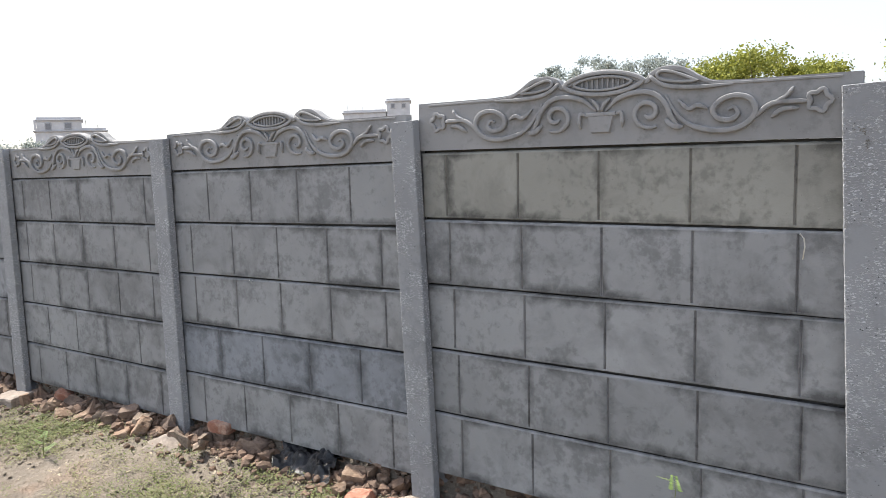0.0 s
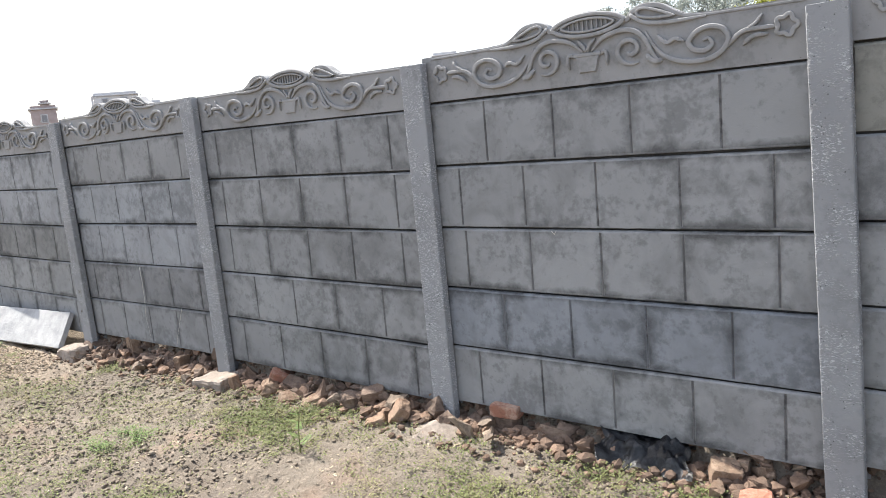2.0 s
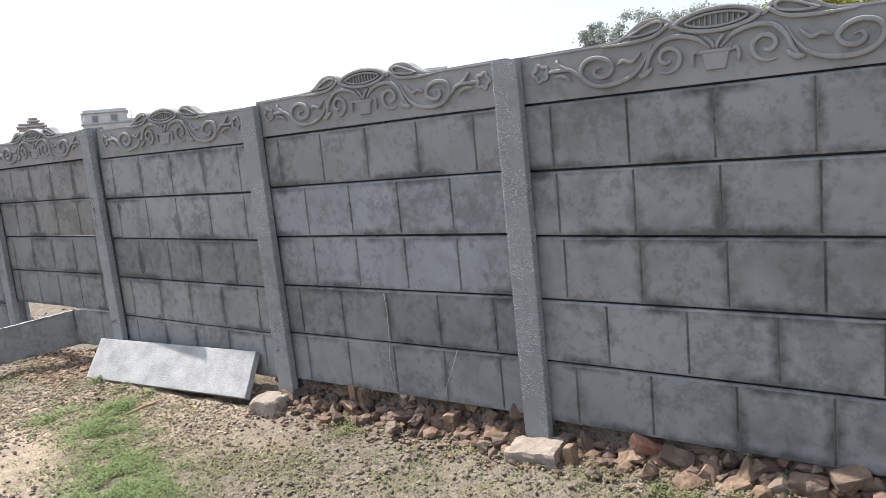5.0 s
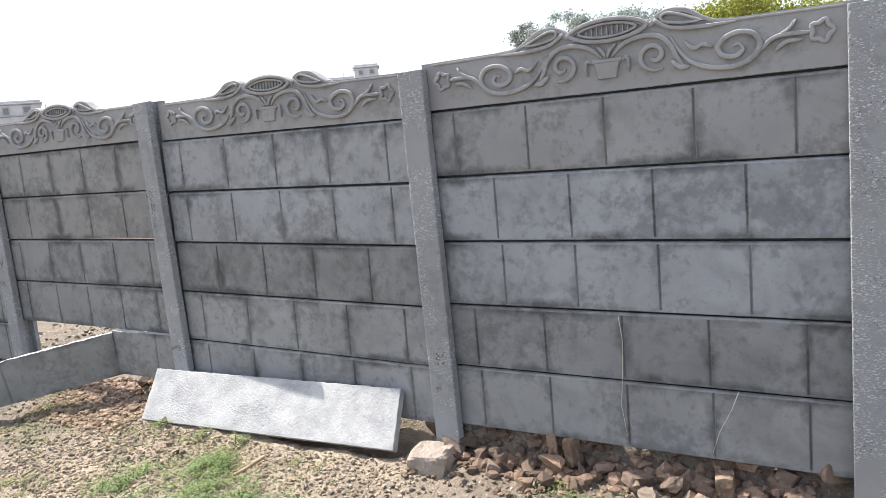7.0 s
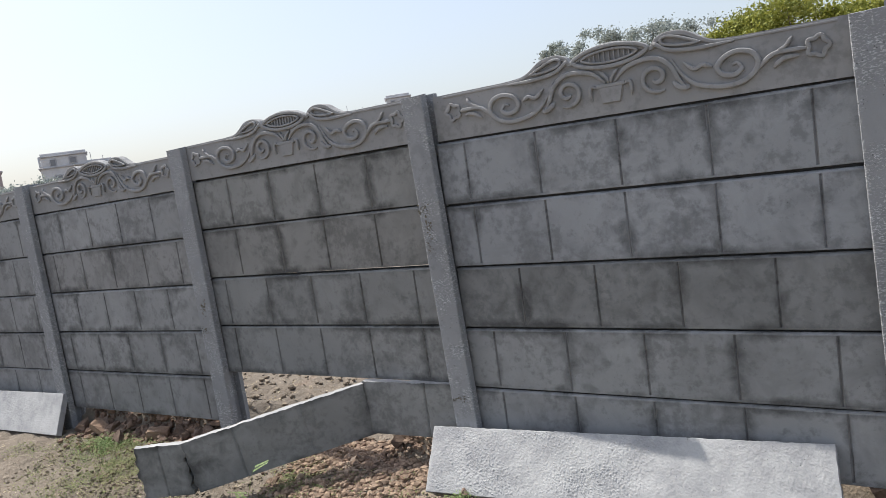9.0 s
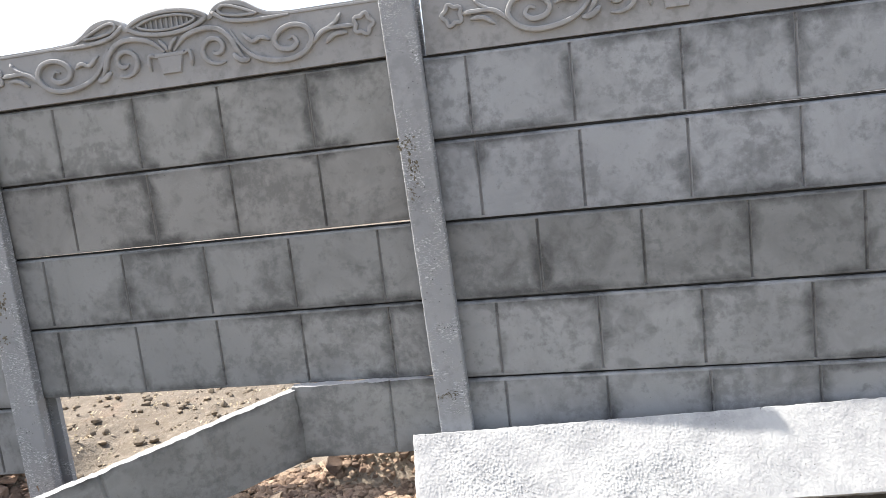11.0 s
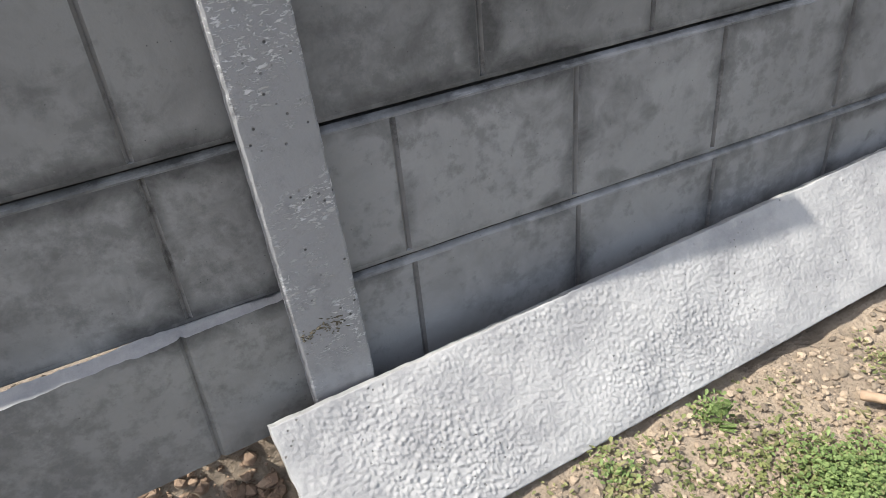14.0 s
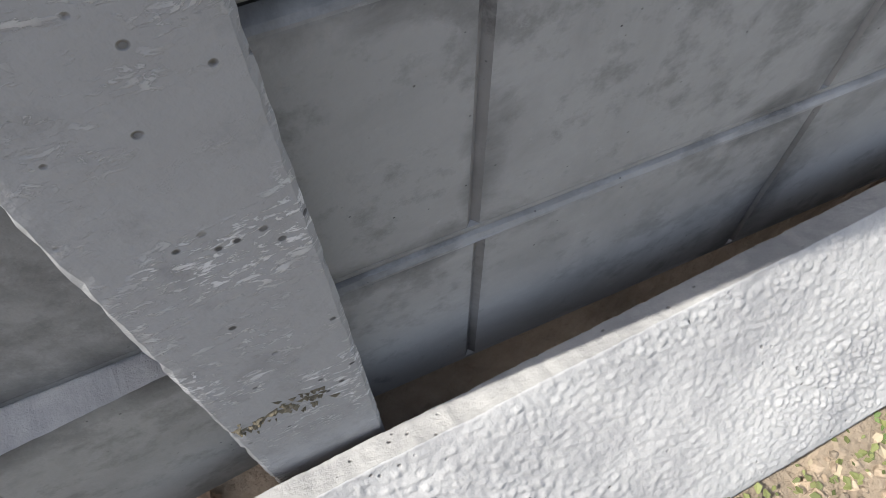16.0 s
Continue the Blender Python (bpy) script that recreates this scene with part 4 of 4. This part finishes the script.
def spots(patches, per, seed):
    r = np.random.default_rng(seed)
    out = []
    for cx, cy, rad in patches:
        for _ in range(int(per * rad * rad) + 18):
            x, y = cx + r.normal(0, rad * 0.5), cy + r.normal(0, rad * 0.42)
            if clear_of_slab(x, y) and y < 3.2 and noise.noise((x * 6, y * 6, 5)) > -0.25:
                out.append((x, y, int(r.integers(5, 10)), r.uniform(0.5, 1.2)))
    return out


r = np.random.default_rng(4)
sparse = []
while len(sparse) < 15000:
    x, y = r.uniform(-13.5, 0.3), r.uniform(1.2, 3.15)
    if noise.noise((x * 0.8, y * 0.8, 9)) + 0.5 * noise.noise((x * 3, y * 3, 2)) > r.uniform(-0.22, 0.5) and clear_of_slab(x, y):
        sparse.append((x, y, int(r.integers(3, 8)), r.uniform(0.3, 0.9)))
leaves("low_weeds", spots(WEED_PATCHES, 3000, 1) + sparse, GRASS, "patchy low green and straw-coloured weeds on soil", "weeds", 2, 0.0098, 0.03)
leaves("fresh_weeds", spots(LUSH_PATCHES, 12500, 3), LUSH, "dense bright green clover-like weeds on soil", "weeds", 5, 0.0088, 0.042)
dry = [(r.uniform(-14, 0.5), r.uniform(0.5, 3.2), 3, r.uniform(0.2, 0.6)) for _ in range(1500)]
dry += [(r.uniform(-14, -9), r.uniform(3.6, 9.0), 4, r.uniform(0.2, 0.6)) for _ in range(1800)]
leaves("dry_straw", [d for d in dry if clear_of_slab(d[0], d[1])], STRAW, "scattered dry straw and dead leaves on the ground", "straw", 8, 0.015, 0.012)


def sprig(x, y, height, seed, lean, label, fronds=9):
    """A thin-stemmed weed with feathery side shoots."""
    rd = random.Random(seed)
    z = ground_z(x, y) - 0.01
    ob = new("weed_plant")
    ob.matrix_basis = Matrix.Translation((x, y, z))
    tagged(ob, label, "weed")
    stem = [(lean[0] * t * t * height, lean[1] * t * t * height, height * t) for t in np.linspace(0, 1, 9)]
    tube("stem", stem, 0.0035, 0.0012, GRASS, Matrix(), "", "", ob)
    verts, faces = [], []
    for k in range(fronds):
        t = 0.25 + 0.75 * k / (fronds - 1)
        base = np.array((lean[0] * t * t * height, lean[1] * t * t * height, height * t))
        a = rd.uniform(0, 6.28)
        d = np.array((math.cos(a), math.sin(a), 0.35))
        ln = height * 0.32 * (1.15 - 0.6 * t)
        for q in np.linspace(0.15, 1, 8):
            for side in (-1, 1):
                s = np.array((-math.sin(a), math.cos(a), 0.2)) * side
                p = base + d * ln * q
                w = 0.016 * min(1.0, height / 0.3) * (1.2 - 0.6 * q)
                b = len(verts)
                verts += [p, p + s * w + d * 0.006, p + s * w * 1.6, p + s * w - d * 0.006]
                faces.append((b, b + 1, b + 2, b + 3))
    part("leaves", mesh("leaves", verts, faces, LUSH), ob)


sprig(-10.02, 2.10, 0.40, 1, (-0.25, 0.55), "spindly green weed with feathery leaves")
sprig(-0.60, 3.12, 0.42, 2, (0.03, 0.05), "young green weed growing beside the wall")
sprig(-4.25, 2.62, 0.22, 3, (0.1, 0.0), "thin dry weed stalk on the soil", 5)
sprig(-6.9, 1.75, 0.20, 4, (0.05, 0.1), "thin green weed stalk on the soil", 6)
sprig(-8.80, 2.93, 0.10, 6, (0.02, 0.05), "small green sprig beside a slab", 8)


# ---------------------------------------------------------------- soil clods and chips
def crumbs(name, n, area, size, mat, label, seed, keep, skew=3.5):
    """Very many small angular lumps in one mesh."""
    r = np.random.default_rng(seed)
    bm = bmesh.new()
    bmesh.ops.create_icosphere(bm, subdivisions=1, radius=0.5)
    unit = np.array([v.co[:] for v in bm.verts])
    tri = np.array([[v.index for v in f.verts] for f in bm.faces])
    bm.free()
    vs, fs, made = [], [], 0
    while made < n:
        x, y = r.uniform(area[0], area[1]), r.uniform(area[2], area[3])
        if not keep(x, y, r.random()) or not clear_of_slab(x, y):
            continue
        s = size[0] + (size[1] - size[0]) * r.random() ** skew
        p = unit * r.uniform(0.65, 1.25, (12, 1)) * s * np.array((1.0, r.uniform(0.6, 1.0), r.uniform(0.45, 0.85)))
        a = r.uniform(0, 6.283)
        c, q = math.cos(a), math.sin(a)
        p = p @ np.array(((c, q, 0), (-q, c, 0), (0, 0, 1))) + (x, y, ground_z(x, y) + 0.2 * s)
        fs.append(tri + 12 * made)
        vs.append(p)
        made += 1
    thing(name, mesh(name, np.concatenate(vs).tolist(), np.concatenate(fs).tolist(), mat), Matrix(), label, "soil", kind="stuff")


crumbs("soil_clods", 34000, (-13.0, 0.3, 1.3, 3.22), (0.004, 0.034), CLOD, "loose brown clods and crumbs of dry soil", 21, lambda x, y, k: k < 0.5 + 0.9 * noise.noise((x * 0.9, y * 0.9, 6)), 3.2)
crumbs("slab_foot_gravel", 8000, (-10.0, -7.6, 2.1, 3.08), (0.005, 0.026), GRAVEL, "small tan clods and gravel beside the slab", 22, lambda x, y, k: True, 2.2)
crumbs("spoil_crumbs", 9500, (-10.7, -9.70, 2.75, 3.5), (0.004, 0.055), SPOIL, "reddish soil crumbs spilled below a broken panel", 25, lambda x, y, k: True, 5.0)
crumbs("brick_chips", 11000, (-13.3, 0.3, 2.95, 3.42), (0.007, 0.055), RUBBLE, "small brick chips and stones along the wall foot", 23, lambda x, y, k: (y > 3.12 or k < 0.22) and not -9.95 < x < -7.72, 2.4)
crumbs("rubble_fill", 1300, (-13.3, 0.3, 3.1, 3.4), (0.04, 0.11), RUBBLE, "small broken brick and stone packed under the wall panels", 26, lambda x, y, k: k < 0.25 + (y - 3.1) * 3.2 and not -11.35 < x < -7.75, 1.4)
crumbs("field_clods", 2600, (-14.0, -9.0, 3.5, 8.0), (0.01, 0.07), CLOD, "tan clods on the field behind the wall", 24, lambda x, y, k: True)


# ---------------------------------------------------------------- far trees
def tree(x, y, height, width, mat, seed, label, n=8000, low=0.3, clumps=34, leaf=0.55):
    rd = random.Random(seed)
    rr = np.random.default_rng(seed)
    ob = new("tree")
    ob.matrix_basis = Matrix.Translation((x, y, -0.1))
    tagged(ob, label, "tree", "trees behind the wall")
    fork = Vector((rd.uniform(-0.4, 0.4), 0, height * 0.34))
    tube("trunk", [(0, 0, 0), fork * 0.5 + Vector((0.1, 0, 0)), fork], 0.022 * height, 0.014 * height, BARK, Matrix(), "", "", ob)
    tips = []
    for k in range(clumps):
        a, q = rd.uniform(0, 6.28), math.sqrt(rd.random())
        h = low + (0.96 - low) * rd.random() ** 0.75
        reach = width * 0.5 * q * (0.45 + 0.75 * math.sin(math.pi * min(1, max(0.08, (h - low * 0.7) / (1.05 - low * 0.7))) ** 0.8))
        tips.append(Vector((reach * math.cos(a), reach * math.sin(a), height * h)))
    for t in tips[:9]:
        tube("limb", [fork, fork.lerp(t, 0.5) + Vector((0, 0, height * 0.04)), t], 0.009 * height, 0.002 * height, BARK, Matrix(), "", "", ob)
    verts, faces = [], []
    for k in range(n):
        t = tips[int(rr.integers(len(tips)))]
        s = width * rr.uniform(0.05, 0.115)
        p = np.array(t) + rr.normal(0, 1, 3) * (s, s, s * 0.75)
        a, b = rr.normal(0, 1, 3), rr.normal(0, 1, 3)
        a /= np.linalg.norm(a)
        b -= a * (a @ b)
        b /= np.linalg.norm(b)
        l = leaf * rr.uniform(0.5, 1.3)
        i = len(verts)
        verts += [p - a * l * 0.5, p + b * l * 0.28, p + a * l * 0.5, p - b * l * 0.28]
        faces.append((i, i + 1, i + 2, i + 3))
    part("crown", mesh("crown", verts, faces, mat), ob)


GOLD_WORDS, GREY_WORDS = "broad tree with yellow-green sunlit foliage", "tall hazy grey-green tree in the distance"
for k, (x, y, h, w) in enumerate(((-36.5, 121, 15.0, 9), (-31.0, 122, 17.4, 12), (-25.0, 120, 17.6, 12), (-18.5, 123, 15.8, 10), (-4.5, 121, 18.6, 9), (2.0, 124, 17.0, 11), (10.0, 122, 17.0, 12))):
    tree(x, y, h, w, FOLIAGE_GOLD, 40 + k, GOLD_WORDS)
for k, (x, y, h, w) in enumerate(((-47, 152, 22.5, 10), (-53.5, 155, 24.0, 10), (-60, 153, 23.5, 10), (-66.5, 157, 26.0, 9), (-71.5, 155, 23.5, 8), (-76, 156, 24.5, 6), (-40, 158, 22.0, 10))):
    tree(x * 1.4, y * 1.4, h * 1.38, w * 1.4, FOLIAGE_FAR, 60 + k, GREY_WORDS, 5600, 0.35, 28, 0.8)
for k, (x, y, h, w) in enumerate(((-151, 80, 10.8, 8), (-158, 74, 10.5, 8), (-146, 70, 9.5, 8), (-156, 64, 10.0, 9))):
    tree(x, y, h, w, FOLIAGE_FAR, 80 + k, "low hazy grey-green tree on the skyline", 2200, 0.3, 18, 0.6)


# ---------------------------------------------------------------- far buildings
def slab_box(sx, sy, sz, x, y, z, mat, name):
    bm = box_bm(sx, sy, sz, bevel=0.06)
    bmesh.ops.translate(bm, vec=(x, y, z + sz / 2), verts=bm.verts)
    return from_bm(name, bm, mat)


def building(name, x, y, yaw, blocks, windows, label, wall=PLASTER, rods=(), columns=(), size=1.0):
    """A flat-roofed house: blocks (cx, width, depth, z0, height) with overhanging roof slabs, windows (cx, z, w, h) with frame and pane, roof rods and porch columns."""
    ob = new(name)
    ob.matrix_basis = pose(x, y, -0.1, 0, 0, yaw) @ Matrix.Scale(size, 4)
    tagged(ob, label, "building", "far buildings")
    for cx, w, d, z0, h in blocks:
        part("wall", slab_box(w, d, h, cx, d / 2, z0, wall, "wall"), ob)
        part("roof", slab_box(w + 0.7, d + 0.7, 0.28, cx, d / 2, z0 + h, PLASTER_DARK, "roof"), ob)
        part("parapet", slab_box(w, 0.15, 0.5, cx, 0.1, z0 + h + 0.27, wall, "parapet"), ob)
    for cx, z, w, h in windows:
        win = part("window", slab_box(w + 0.3, 0.12, h + 0.3, cx, -0.06, z - 0.15, PLASTER_DARK, "window"), ob)
        part("pane", slab_box(w, 0.05, h, cx, -0.10, z, GLASS_DARK, "pane"), win)
    for cx, z, h in rods:
        part("roof_rod", slab_box(0.12, 0.12, h, cx, 1.0, z, PLASTER_DARK, "roof_rod"), ob)
    for cx, z, h in columns:
        part("column", slab_box(0.4, 0.4, h, cx, -1.2, z, wall, "column"), ob)
    return ob


b = building("house", -201.5, 117.0, 59.4, [(-0.5, 13.0, 9, 0, 12.6), (-2.6, 8.2, 7, 12.6, 2.2)], [(-4.6, 13.0, 1.0, 1.3), (-1.0, 13.2, 1.2, 1.1), (-4, 9.6, 1.4, 1.5), (1.5, 9.6, 1.4, 1.5), (4, 9.6, 1.4, 1.5)], "pale flat-roofed house with a roof room, far off", PLASTER, [(2.3, 13.2, 1.8), (4.5, 13.2, 0.9)], [(-6.9, 12.9, 2.0)], 1.35)
building("house", -211, 97.5, 65, [(0, 4.6, 6, 0, 13.0), (0.4, 1.6, 2, 13.0, 1.0)], [(0, 10.5, 1.0, 1.4)], "brown brick house on the skyline", BRICKWORK, (), (), 1.35)
building("house", -183.6, 240.0, 36.9, [(0, 5.2, 6, 0, 17.2), (-7.5, 9.5, 7, 0, 14.9)], [(-1.2, 15.8, 0.8, 0.9), (1.2, 15.8, 0.8, 0.9)], "pale grey flat-roofed building with roof rods", PLASTER, [(-3.6, 15.3, 1.0), (-5.0, 15.3, 1.3), (-6.4, 15.3, 0.9), (-8.0, 15.3, 1.2), (-9.6, 15.3, 1.0), (-11.4, 15.3, 1.9)], (), 1.76)
